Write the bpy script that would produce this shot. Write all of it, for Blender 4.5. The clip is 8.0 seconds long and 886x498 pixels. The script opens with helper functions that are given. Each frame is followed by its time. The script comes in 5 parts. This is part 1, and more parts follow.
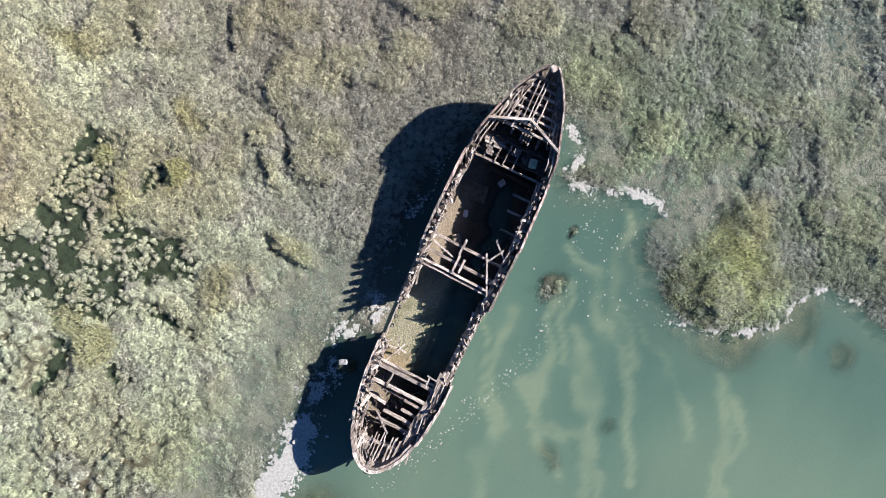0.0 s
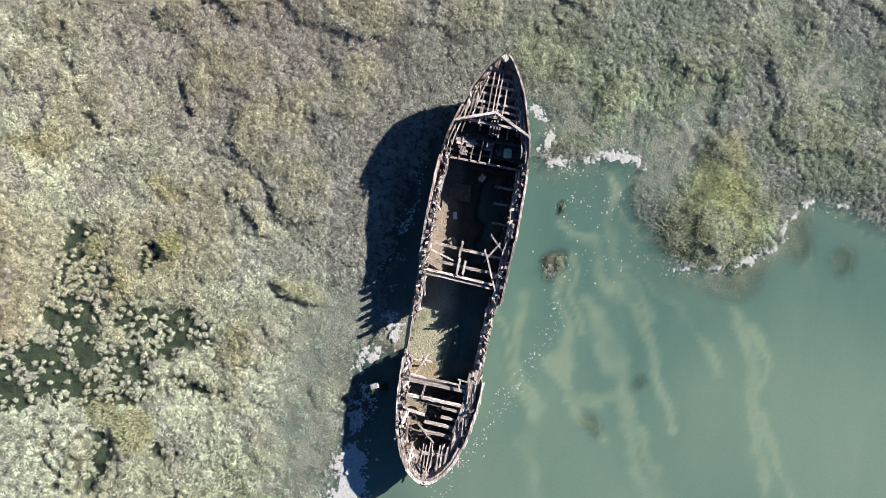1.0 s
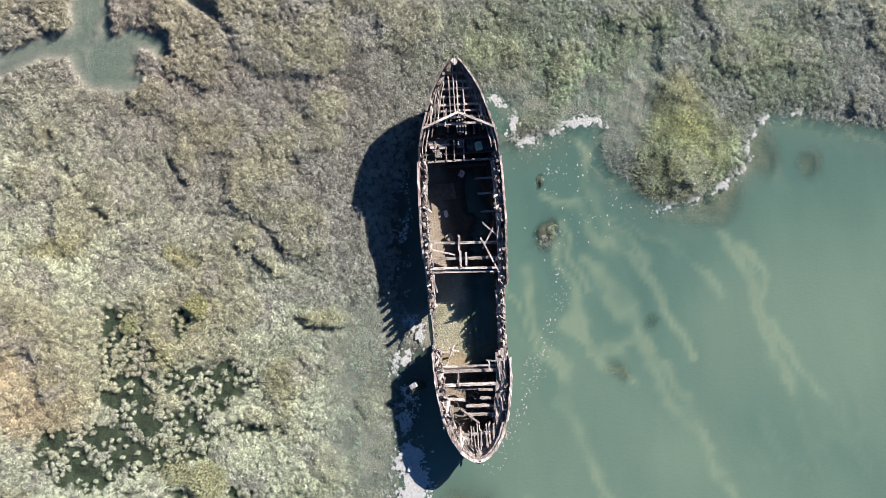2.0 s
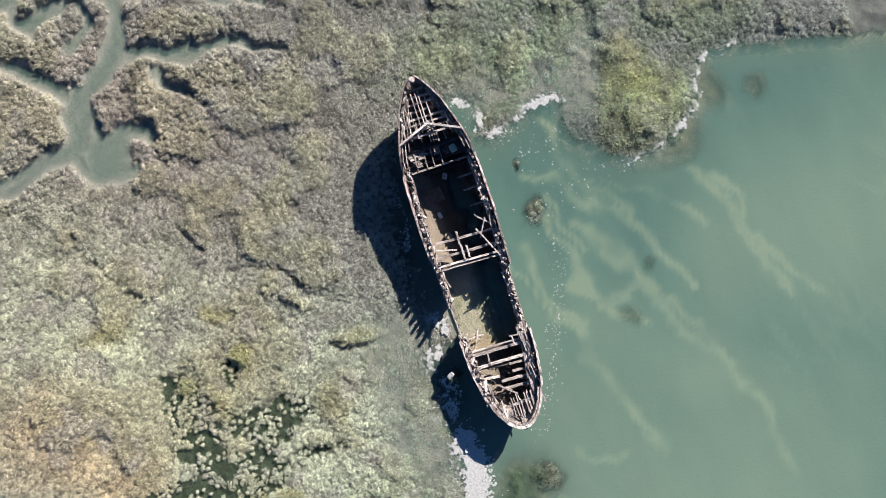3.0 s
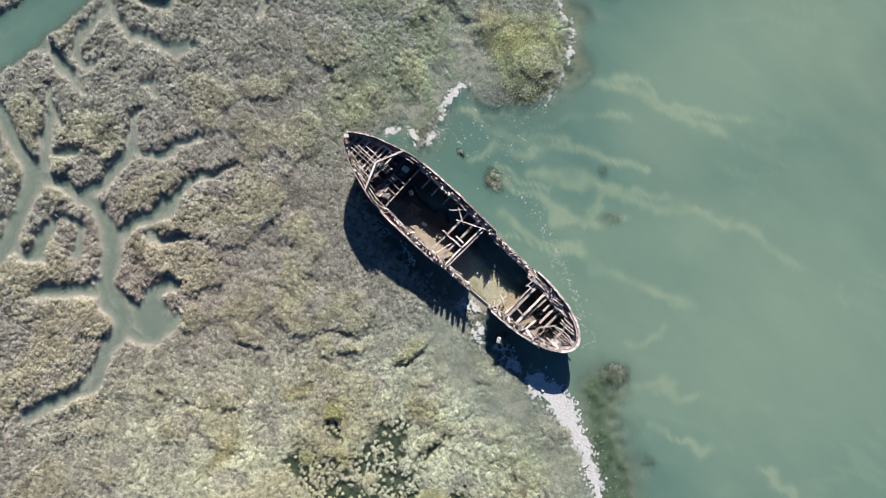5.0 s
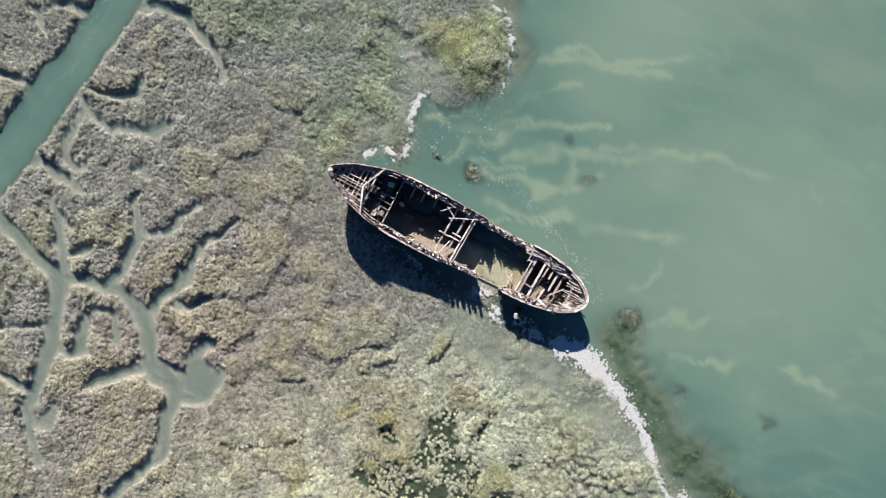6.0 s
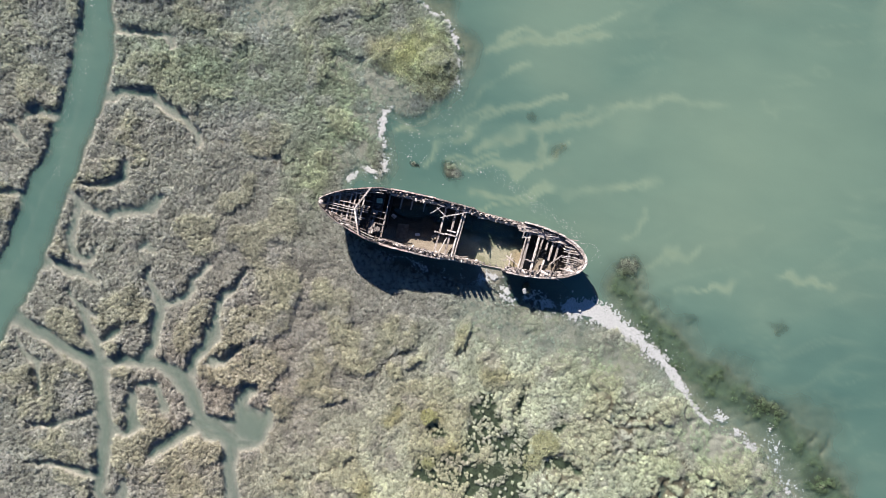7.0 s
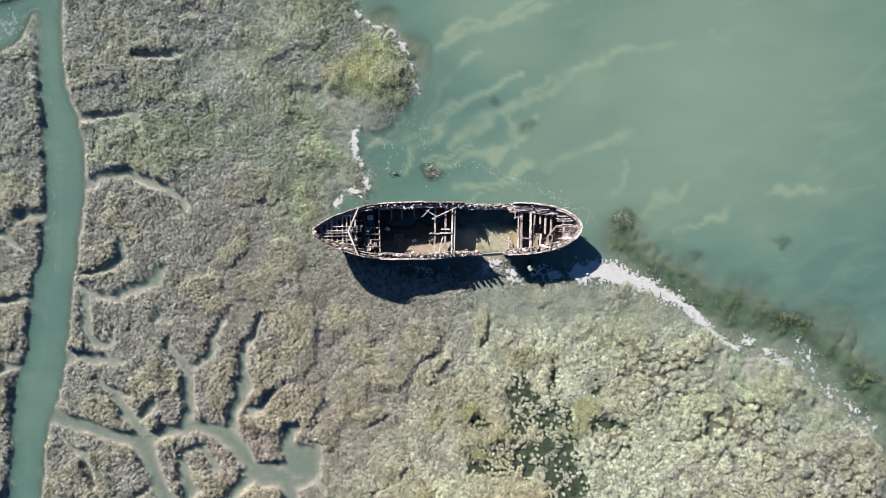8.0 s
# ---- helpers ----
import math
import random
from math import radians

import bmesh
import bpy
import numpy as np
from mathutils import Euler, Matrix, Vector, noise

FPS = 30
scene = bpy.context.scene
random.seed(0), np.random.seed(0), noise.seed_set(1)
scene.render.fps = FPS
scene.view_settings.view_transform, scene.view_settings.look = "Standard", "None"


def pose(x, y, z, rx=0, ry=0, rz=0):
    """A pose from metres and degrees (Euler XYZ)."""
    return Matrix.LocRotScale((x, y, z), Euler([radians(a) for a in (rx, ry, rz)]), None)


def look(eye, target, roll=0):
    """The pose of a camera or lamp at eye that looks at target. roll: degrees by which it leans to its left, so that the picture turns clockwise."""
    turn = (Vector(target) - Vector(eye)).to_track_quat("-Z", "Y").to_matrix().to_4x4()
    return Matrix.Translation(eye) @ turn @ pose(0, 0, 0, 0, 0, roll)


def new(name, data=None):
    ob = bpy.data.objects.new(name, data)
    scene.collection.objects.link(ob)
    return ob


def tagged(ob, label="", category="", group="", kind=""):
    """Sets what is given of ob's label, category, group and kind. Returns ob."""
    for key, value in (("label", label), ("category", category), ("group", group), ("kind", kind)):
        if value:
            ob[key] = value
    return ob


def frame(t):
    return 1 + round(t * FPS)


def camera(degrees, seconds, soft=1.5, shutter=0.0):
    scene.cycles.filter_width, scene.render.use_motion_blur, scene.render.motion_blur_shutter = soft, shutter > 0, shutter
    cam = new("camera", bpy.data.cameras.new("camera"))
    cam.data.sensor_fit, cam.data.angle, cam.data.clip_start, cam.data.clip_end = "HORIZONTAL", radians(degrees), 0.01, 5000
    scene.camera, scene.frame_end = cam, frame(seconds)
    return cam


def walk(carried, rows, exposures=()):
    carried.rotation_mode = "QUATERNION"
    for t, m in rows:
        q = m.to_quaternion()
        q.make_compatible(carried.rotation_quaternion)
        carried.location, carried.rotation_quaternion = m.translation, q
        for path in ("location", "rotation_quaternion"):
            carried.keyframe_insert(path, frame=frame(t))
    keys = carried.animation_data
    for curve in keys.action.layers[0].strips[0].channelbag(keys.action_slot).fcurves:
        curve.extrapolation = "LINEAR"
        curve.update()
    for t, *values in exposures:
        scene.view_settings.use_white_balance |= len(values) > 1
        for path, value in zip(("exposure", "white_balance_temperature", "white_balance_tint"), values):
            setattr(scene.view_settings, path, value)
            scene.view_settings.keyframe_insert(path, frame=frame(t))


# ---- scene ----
cam = camera(73.5, 8.0, soft=0.45)
PATH = [
    (0.0, pose(-1.76, -0.19, 33.64, 1.13, -1.83, 24.08)),
    (0.5, pose(-2.22, 0.44, 33.72, 0.50, -2.16, 17.10)),
    (1.0, pose(-2.36, 0.76, 34.32, 0.32, -2.29, 9.94)),
    (1.5, pose(-2.29, 0.76, 35.37, 0.42, -2.11, 2.66)),
    (1.7, pose(-2.25, 0.78, 35.93, 0.48, -1.98, -0.25)),
    (2.8, pose(-2.01, 0.68, 39.47, 0.77, -0.95, -16.28)),
    (3.0, pose(-1.95, 0.70, 40.11, 0.74, -0.80, -19.18)),
    (3.5, pose(-1.71, 0.78, 41.73, 0.57, -0.51, -26.41)),
    (4.0, pose(-1.40, 0.79, 43.31, 0.35, -0.24, -33.69)),
    (4.5, pose(-1.18, 0.85, 44.93, 0.05, -0.03, -40.94)),
    (4.7, pose(-1.09, 0.88, 45.55, -0.08, 0.02, -43.80)),
    (5.8, pose(-0.77, 1.01, 49.20, -0.65, 0.11, -60.27)),
    (6.0, pose(-0.77, 1.06, 49.92, -0.69, 0.04, -63.13)),
    (6.5, pose(-0.77, 1.19, 51.52, -0.80, -0.23, -69.82)),
    (7.0, pose(-0.68, 1.30, 52.80, -0.97, -0.44, -77.64)),
    (7.5, pose(-0.71, 1.22, 53.40, -0.94, -0.48, -84.41)),
    (8.0, pose(-0.84, 1.03, 53.80, -0.73, -0.44, -91.95)),
]
walk(cam, PATH, [(0.0, 1.51, 6050, 12), (3.5, 1.51, 6050, 12), (6.0, 1.57, 6050, 12), (8.0, 1.59, 6050, 12)])

# world and sun: the sun stands 31 degrees high, off the bow's starboard side
SUN_AZ, SUN_EL = radians(36.7), radians(31.0)
world = bpy.data.worlds.new("sky")
scene.world = world
world.use_nodes = True
sky = world.node_tree.nodes.new("ShaderNodeTexSky")
sky.sky_type, sky.sun_disc = "NISHITA", False
sky.ozone_density, sky.dust_density = 10.0, 0.1
sky.sun_elevation, sky.sun_rotation = SUN_EL, radians(90) - SUN_AZ
world.node_tree.links.new(sky.outputs[0], world.node_tree.nodes["Background"].inputs[0])
world.node_tree.nodes["Background"].inputs[1].default_value = 0.036
sun_data = bpy.data.lights.new("sun", "SUN")
sun_data.energy, sun_data.angle, sun_data.color = 5.0, radians(0.53), (1.0, 0.89, 0.76)
sun = new("sun", sun_data)
sun.matrix_world = look((60 * math.cos(SUN_AZ), 60 * math.sin(SUN_AZ), 60 * math.tan(SUN_EL)), (0, 0, 0))


# ---- materials ----
def material(name):
    m = bpy.data.materials.new(name)
    m.use_nodes = True
    return m, m.node_tree, m.node_tree.nodes["Principled BSDF"]


def node(tree, kind, **values):
    n = tree.nodes.new(kind)
    for key, value in values.items():
        if key in n.inputs:
            n.inputs[key].default_value = value
    return n


def noise_at(tree, scale, detail=4.0, stretch=(1, 1, 1), rough=0.55, coords="Object"):
    tc = tree.nodes.new("ShaderNodeTexCoord")
    mp = tree.nodes.new("ShaderNodeMapping")
    mp.inputs["Scale"].default_value = stretch
    tree.links.new(tc.outputs[coords], mp.inputs[0])
    n = node(tree, "ShaderNodeTexNoise", Scale=scale, Detail=detail, Roughness=rough)
    tree.links.new(mp.outputs[0], n.inputs["Vector"])
    return n


def ramp(tree, source, stops):
    r = tree.nodes.new("ShaderNodeValToRGB")
    while len(r.color_ramp.elements) < len(stops):
        r.color_ramp.elements.new(0.5)
    for e, (at, colour) in zip(r.color_ramp.elements, stops):
        e.position, e.color = at, (*colour, 1)
    tree.links.new(source, r.inputs[0])
    return r


def mixed(tree, blend, fac, a, b):
    m = tree.nodes.new("ShaderNodeMix")
    m.data_type, m.blend_type = "RGBA", blend
    for value, sock in ((fac, m.inputs[0]), (a, m.inputs[6]), (b, m.inputs[7])):
        if isinstance(value, (float, int)):
            sock.default_value = value
        elif isinstance(value, tuple):
            sock.default_value = (*value, 1)
        else:
            tree.links.new(value, sock)
    return m.outputs[2]


def bumped(tree, bsdf, height, strength, distance):
    b = node(tree, "ShaderNodeBump", Strength=strength, Distance=distance)
    tree.links.new(height, b.inputs["Height"])
    tree.links.new(b.outputs[0], bsdf.inputs["Normal"])


def wood(name, along, dark, mid, pale):
    """Old sea-bleached timber: long grain, open cracks, and a tone of its own for each piece. along: the axis of the grain."""
    m, t, p = material(name)
    near = [0.28 if k == along else 2.6 for k in range(3)]
    fine = noise_at(t, 13.0, 5, near, 0.7)
    grain = noise_at(t, 6.0, 6, near, 0.75)
    blotch = noise_at(t, 1.7, 4)
    info = t.nodes.new("ShaderNodeObjectInfo")
    c = ramp(t, grain.outputs[0], [(0.34, dark), (0.47, mid), (0.60, pale)])
    tone = ramp(t, info.outputs["Random"], [(0.0, (0.55, 0.52, 0.50)), (0.5, (1.0, 0.97, 0.95)), (1.0, (1.4, 1.36, 1.33))])
    c2 = mixed(t, "MULTIPLY", 1.0, c.outputs[0], tone.outputs[0])
    stain = ramp(t, blotch.outputs[0], [(0.35, (0.45, 0.40, 0.36)), (0.58, (1, 1, 1))])
    c3 = mixed(t, "MULTIPLY", 0.8, c2, stain.outputs[0])
    crack = ramp(t, fine.outputs[0], [(0.36, (0.25, 0.23, 0.22)), (0.50, (1, 1, 1))])
    c4 = mixed(t, "MULTIPLY", 0.85, c3, crack.outputs[0])
    lichen = noise_at(t, 2.3, 5, (1, 1, 1), 0.7)
    spots = ramp(t, lichen.outputs[0], [(0.63, (0, 0, 0)), (0.70, (0.7, 0.7, 0.7))])
    c4 = mixed(t, "MIX", spots.outputs[0], c4, (0.40, 0.325, 0.15))
    t.links.new(c4, p.inputs["Base Color"])
    p.inputs["Roughness"].default_value = 0.85
    bumped(t, p, fine.outputs[0], 0.8, 0.04)
    return m


WOOD_LONG = wood("bleached_timber_lengthwise", 1, (0.045, 0.039, 0.037), (0.23, 0.205, 0.192), (0.50, 0.465, 0.445))
WOOD_CROSS = wood("bleached_timber_crosswise", 0, (0.045, 0.039, 0.037), (0.26, 0.235, 0.22), (0.54, 0.505, 0.48))
WOOD_UP = wood("rotten_timber_upright", 2, (0.03, 0.025, 0.024), (0.12, 0.106, 0.10), (0.36, 0.33, 0.315))
WOOD_RED = wood("reddish_rail_timber", 1, (0.12, 0.078, 0.072), (0.36, 0.275, 0.26), (0.56, 0.48, 0.46))
WOOD_PALE = wood("white_weathered_timber", 1, (0.13, 0.11, 0.105), (0.38, 0.355, 0.34), (0.66, 0.63, 0.605))
WOOD_PALE_CROSS = wood("white_weathered_beam_timber", 0, (0.13, 0.11, 0.105), (0.38, 0.355, 0.34), (0.66, 0.63, 0.605))
# near-black timber for inner pieces: the hull's inside shade put into the colour
WOOD_DARK = wood("shaded_black_timber", 1, (0.012, 0.010, 0.009), (0.04, 0.034, 0.031), (0.10, 0.085, 0.078))


def tinted(name, rough, bump, distance, fine, low, high, island):
    """Takes the plant or soil colour stored in the mesh, broken up by grain."""
    m, t, p = material(name)
    a = t.nodes.new("ShaderNodeAttribute")
    a.attribute_name = "tint"
    n = noise_at(t, fine, 5, (1, 1, 1), 0.7)
    c = mixed(t, "MULTIPLY", 1.0, a.outputs["Color"], ramp(t, n.outputs[0], [(0.3, low), (0.7, high)]).outputs[0])
    if island:
        g = t.nodes.new("ShaderNodeNewGeometry")
        c = mixed(t, "MULTIPLY", 1.0, c, ramp(t, g.outputs["Random Per Island"], [(0, (0.70, 0.71, 0.70)), (1, (1.30, 1.29, 1.28))]).outputs[0])
    t.links.new(c, p.inputs["Base Color"])
    p.inputs["Roughness"].default_value = rough
    p.inputs["Specular IOR Level"].default_value = 0.25
    if bump:
        bumped(t, p, n.outputs[0], bump, distance)
    if island:
        thin = t.nodes.new("ShaderNodeBsdfTranslucent")
        mix = node(t, "ShaderNodeMixShader", Fac=0.48)
        t.links.new(c, thin.inputs["Color"])
        t.links.new(p.outputs[0], mix.inputs[1])
        t.links.new(thin.outputs[0], mix.inputs[2])
        t.links.new(mix.outputs[0], t.nodes["Material Output"].inputs["Surface"])
    return m


SOIL = tinted("marsh_soil", 0.9, 1.0, 0.10, 11.0, (0.5, 0.5, 0.48), (1.4, 1.4, 1.36), False)
LEAVES = tinted("marsh_leaves", 0.75, 0, 0, 0.8, (0.8, 0.8, 0.78), (1.2, 1.2, 1.2), True)


def turbid_water():
    """Cloudy green estuary water: the deeper it stands, the less of the bed comes through."""
    m, t, p = material("turbid_water")
    big = noise_at(t, 0.045, 3, (1.0, 0.6, 1))
    mid = noise_at(t, 0.35, 4, (1.2, 0.5, 1))
    c = ramp(t, big.outputs[0], [(0.3, (0.047, 0.094, 0.081)), (0.52, (0.066, 0.116, 0.096)), (0.72, (0.094, 0.138, 0.107))])
    c2 = mixed(t, "MULTIPLY", 0.5, c.outputs[0], ramp(t, mid.outputs[0], [(0.3, (0.82, 0.86, 0.86)), (0.7, (1.14, 1.12, 1.06))]).outputs[0])
    s = t.nodes.new("ShaderNodeAttribute")
    s.attribute_name = "silt"
    c3 = mixed(t, "MIX", s.outputs["Fac"], c2, (0.140, 0.192, 0.138))
    t.links.new(c3, p.inputs["Base Color"])
    p.inputs["Roughness"].default_value = 0.12
    p.inputs["IOR"].default_value = 1.33
    ripple = noise_at(t, 3.5, 3, (1, 1.6, 1))
    bumped(t, p, ripple.outputs[0], 0.25, 0.03)
    a = t.nodes.new("ShaderNodeAttribute")
    a.attribute_name = "cloud"
    clear = t.nodes.new("ShaderNodeBsdfTransparent")
    mix = t.nodes.new("ShaderNodeMixShader")
    t.links.new(a.outputs["Fac"], mix.inputs[0])
    t.links.new(clear.outputs[0], mix.inputs[1])
    t.links.new(p.outputs[0], mix.inputs[2])
    t.links.new(mix.outputs[0], t.nodes["Material Output"].inputs["Surface"])
    return m


WATER = turbid_water()


def plain(name, low, high, scale, rough, bump=0.4, dist=0.02):
    m, t, p = material(name)
    n = noise_at(t, scale, 5)
    t.links.new(ramp(t, n.outputs[0], [(0.3, low), (0.7, high)]).outputs[0], p.inputs["Base Color"])
    p.inputs["Roughness"].default_value = rough
    bumped(t, p, n.outputs[0], bump, dist)
    return m


FOAM = plain("sea_foam", (0.22, 0.225, 0.22), (0.39, 0.395, 0.385), 7.0, 0.9)
CONCRETE = plain("grey_concrete", (0.28, 0.28, 0.27), (0.5, 0.5, 0.48), 6.0, 0.9)
RUSTY = plain("weathered_brown_drum", (0.13, 0.11, 0.085), (0.30, 0.265, 0.21), 6.0, 0.9)
PLASTIC = plain("white_plastic", (0.5, 0.5, 0.5), (0.62, 0.62, 0.62), 3.0, 0.4, 0.05)
WEEDY = plain("wet_dark_weed", (0.012, 0.017, 0.010), (0.045, 0.055, 0.03), 7.0, 0.7)
GREENISH = plain("faded_green_crate", (0.20, 0.26, 0.17), (0.40, 0.45, 0.33), 8.0, 0.8)

# the plan: shoreline, tidal creeks, cracks, pools and shoals, in metres
SHORE_EAST = [
    (90.0, -6.0), (60.0, 1.0), (40.0, 3.0),
    (21.4, 7.9), (20.4, 8.1), (19.5, 7.6), (18.8, 6.5), (18.5, 5.4), (18.2, 4.4), (16.6, 3.4), (14.7, 2.7), (12.9, 2.7), (11.7, 3.3), (11.0, 4.3), (10.0, 5.3),
]
SHORE_BAY = [
    (9.5, 6.2), (9.8, 7.7), (9.2, 8.4), (8.2, 8.4), (6.9, 8.1), (5.7, 7.5), (4.6, 7.2), (3.6, 7.5), (3.9, 8.4), (4.0, 9.0), (3.3, 9.9), (2.8, 10.3), (1.2, 10.8),
]
SHORE_WRECK = [
    (-1.6, 9.2), (-2.5, 7.5), (-3.4, 5.8), (-3.8, 3.8), (-3.9, 1.4), (-4.0, -0.9), (-3.9, -2.9), (-4.6, -5.0), (-5.1, -6.3), (-5.0, -8.3), (-4.9, -10.6), (-5.1, -13.0),
]
SHORE_SOUTH = [
    (-5.0, -13.6), (-5.3, -16.1), (-6.7, -18.6), (-8.0, -21.3), (-10.0, -23.9), (-11.4, -26.5), (-12.7, -30.0), (-14.8, -32.8), (-16.9, -35.4), (-19.4, -37.7), (-22.0, -38.9), (-25.5, -39.4),
    (-30.0, -42.0), (-60.0, -60.0),
]
SHORE = SHORE_EAST + SHORE_BAY + SHORE_WRECK + SHORE_SOUTH

CREEKS, CRACKS, SHOALS = [], [], []


def creek(*points):
    """Water: x, y, width along the run."""
    CREEKS.append(points)


def crack(*points):
    CRACKS.append(points)


def shoal(width, *points):
    SHOALS.append((width, points))


creek((25.5, 35.1, 2.26), (16.9, 35.4, 2.21), (14.4, 35.2, 2.42), (11.9, 34.8, 2.98), (8.8, 34.4, 3.70), (5.8, 34.4, 3.70), (2.7, 34.7, 3.39), (-0.8, 35.2, 3.19), (-3.9, 36.0, 3.81), (-6.9, 36.5, 3.70), (-9.4, 36.7, 3.60), (-11.5, 37.2, 4.01), (-13.5, 37.8, 4.11), (-16.0, 38.5, 3.34), (-18.6, 38.8, 3.19), (-22.7, 39.3, 2.98), (-26.8, 39.9, 2.98))
creek((22.2, 35.2, 2.57), (21.5, 37.5, 2.06), (20.1, 39.1, 3.60), (18.7, 41.7, 4.11))
creek((11.5, 32.9, 0.46), (11.5, 31.1, 0.46), (11.5, 29.1, 0.36), (11.8, 28.2, 0.72), (11.1, 28.0, 0.57))
creek((5.5, 32.7, 0.87), (5.8, 31.6, 0.82), (6.3, 30.1, 0.77), (6.3, 28.6, 0.77), (5.8, 27.6, 0.67), (5.2, 26.1, 0.67), (4.4, 25.1, 0.57), (3.8, 24.2, 0.51), (2.9, 23.6, 0.41))
creek((16.9, 27.6, 0.36), (16.8, 25.1, 0.36), (16.9, 23.8, 0.21))
creek((2.9, 36.6, 0.62), (3.1, 38.1, 0.62), (2.6, 39.0, 0.51), (1.9, 39.3, 0.41))
creek((1.1, 40.4, 0.51), (0.6, 39.7, 0.62), (-0.2, 38.7, 0.41))
creek((0.0, 29.7, 0.62), (-1.3, 29.7, 0.72), (-2.2, 30.7, 0.67), (-2.5, 32.2, 0.41), (-2.6, 33.2, 0.36))
creek((-2.6, 26.2, 1.03), (-3.6, 26.8, 0.93), (-3.9, 28.0, 0.67), (-4.3, 29.3, 0.72), (-5.1, 30.1, 0.57), (-4.9, 31.1, 0.46), (-4.1, 33.1, 0.46), (-3.7, 34.2, 0.46))
creek((-4.2, 33.3, 0.62), (-5.5, 32.9, 0.62), (-7.3, 33.3, 0.62), (-8.7, 32.7, 0.72), (-9.3, 31.6, 0.67), (-8.7, 30.9, 0.46), (-7.9, 30.7, 0.31))
creek((-10.4, 35.3, 0.82), (-10.0, 34.1, 0.67), (-10.4, 32.6, 0.62), (-10.5, 31.0, 0.51), (-10.7, 30.3, 0.41))
creek((-12.0, 32.6, 0.41), (-12.7, 31.9, 0.57), (-13.3, 31.1, 0.67), (-14.0, 30.7, 0.72), (-14.7, 30.2, 0.77), (-15.6, 29.6, 0.77), (-16.5, 29.0, 0.82), (-17.4, 28.5, 0.93))
creek((-13.9, 30.9, 0.46), (-13.8, 29.6, 0.41))
creek((-16.0, 28.7, 0.57), (-15.3, 28.0, 0.72), (-14.5, 27.5, 0.67), (-14.0, 27.3, 0.41))
creek((-15.0, 37.3, 1.23), (-15.7, 35.6, 1.23), (-16.2, 34.1, 1.13), (-16.8, 32.6, 1.23), (-17.3, 31.1, 1.13), (-17.8, 29.5, 1.13), (-17.9, 28.0, 1.13), (-17.2, 26.5, 1.03), (-16.9, 24.4, 1.03), (-17.0, 22.9, 1.03), (-17.2, 21.4, 1.03), (-17.6, 20.6, 1.13), (-18.5, 20.1, 1.23), (-19.6, 19.4, 1.34), (-20.6, 18.7, 1.13))
creek((-16.6, 24.4, 0.82), (-15.0, 24.2, 0.72), (-13.5, 24.3, 0.72), (-12.2, 24.1, 0.77), (-11.2, 24.4, 0.67), (-10.6, 25.2, 0.57), (-9.8, 25.7, 0.41), (-8.8, 25.8, 0.31))
creek((-11.4, 23.9, 0.62), (-11.2, 23.2, 0.57), (-10.6, 22.1, 0.62), (-9.7, 21.6, 0.51), (-8.9, 21.8, 0.41), (-8.2, 21.3, 0.31), (-7.2, 20.9, 0.26))
creek((-16.7, 20.3, 0.93), (-15.7, 20.2, 0.87), (-14.4, 19.5, 1.03), (-13.4, 18.9, 0.93), (-12.1, 19.0, 0.72), (-10.8, 19.0, 0.72), (-10.1, 19.0, 0.57), (-9.3, 18.7, 0.36), (-8.6, 18.0, 0.26), (-7.0, 17.6, 0.21))
creek((-13.7, 18.9, 0.72), (-12.7, 19.9, 0.46))
creek((-15.5, 18.7, 0.72), (-15.4, 17.7, 0.57), (-14.3, 16.9, 0.51), (-13.8, 16.4, 0.41))
creek((-7.2, 27.1, 0.41), (-6.7, 26.3, 0.57), (-7.2, 25.7, 0.41))
creek((-17.2, 14.6, 0.62), (-17.9, 15.2, 0.67), (-19.5, 15.3, 0.93), (-20.8, 14.6, 2.37), (-21.1, 13.6, 2.26), (-19.8, 13.0, 1.23), (-19.0, 12.9, 0.62))
creek((-20.4, 18.7, 0.82), (-20.5, 17.4, 0.51), (-20.6, 15.3, 0.72))
creek((-21.1, 19.0, 1.03), (-22.1, 17.4, 0.93), (-22.0, 15.4, 1.34))
creek((-17.9, 28.5, 1.03), (-19.3, 27.8, 1.13), (-20.6, 27.4, 1.18), (-22.1, 26.9, 1.03), (-23.7, 26.6, 1.03))
creek((-20.4, 25.0, 0.51), (-21.4, 25.0, 0.72), (-22.3, 24.4, 0.77), (-22.7, 23.6, 0.51))
creek((-18.6, 23.5, 0.46), (-19.2, 22.9, 0.57), (-20.2, 22.2, 0.62), (-20.9, 22.0, 0.46))
creek((-17.2, 36.1, 0.26), (-18.2, 35.3, 0.51), (-18.6, 34.4, 0.62), (-18.9, 33.7, 0.51), (-19.8, 33.6, 0.41), (-20.9, 33.2, 0.41), (-22.0, 32.9, 0.41))
creek((-4.9, 41.2, 0.51), (-4.8, 39.2, 0.46), (-4.7, 37.9, 0.51))
creek((-11.1, 41.0, 0.41), (-10.9, 39.9, 0.46), (-10.8, 38.9, 0.51))
creek((-18.5, 28.7, 1.18), (-19.6, 27.9, 1.28), (-21.5, 27.2, 1.38), (-23.3, 26.6, 1.33), (-24.8, 26.4, 1.28), (-26.4, 26.4, 1.13), (-28.0, 26.3, 1.03), (-29.4, 26.0, 0.94), (-30.7, 25.2, 0.74), (-31.7, 24.3, 0.74), (-33.2, 23.3, 0.69))
creek((-24.5, 33.2, 0.30), (-24.2, 31.7, 0.34), (-23.7, 30.3, 0.39), (-22.4, 28.2, 0.49))
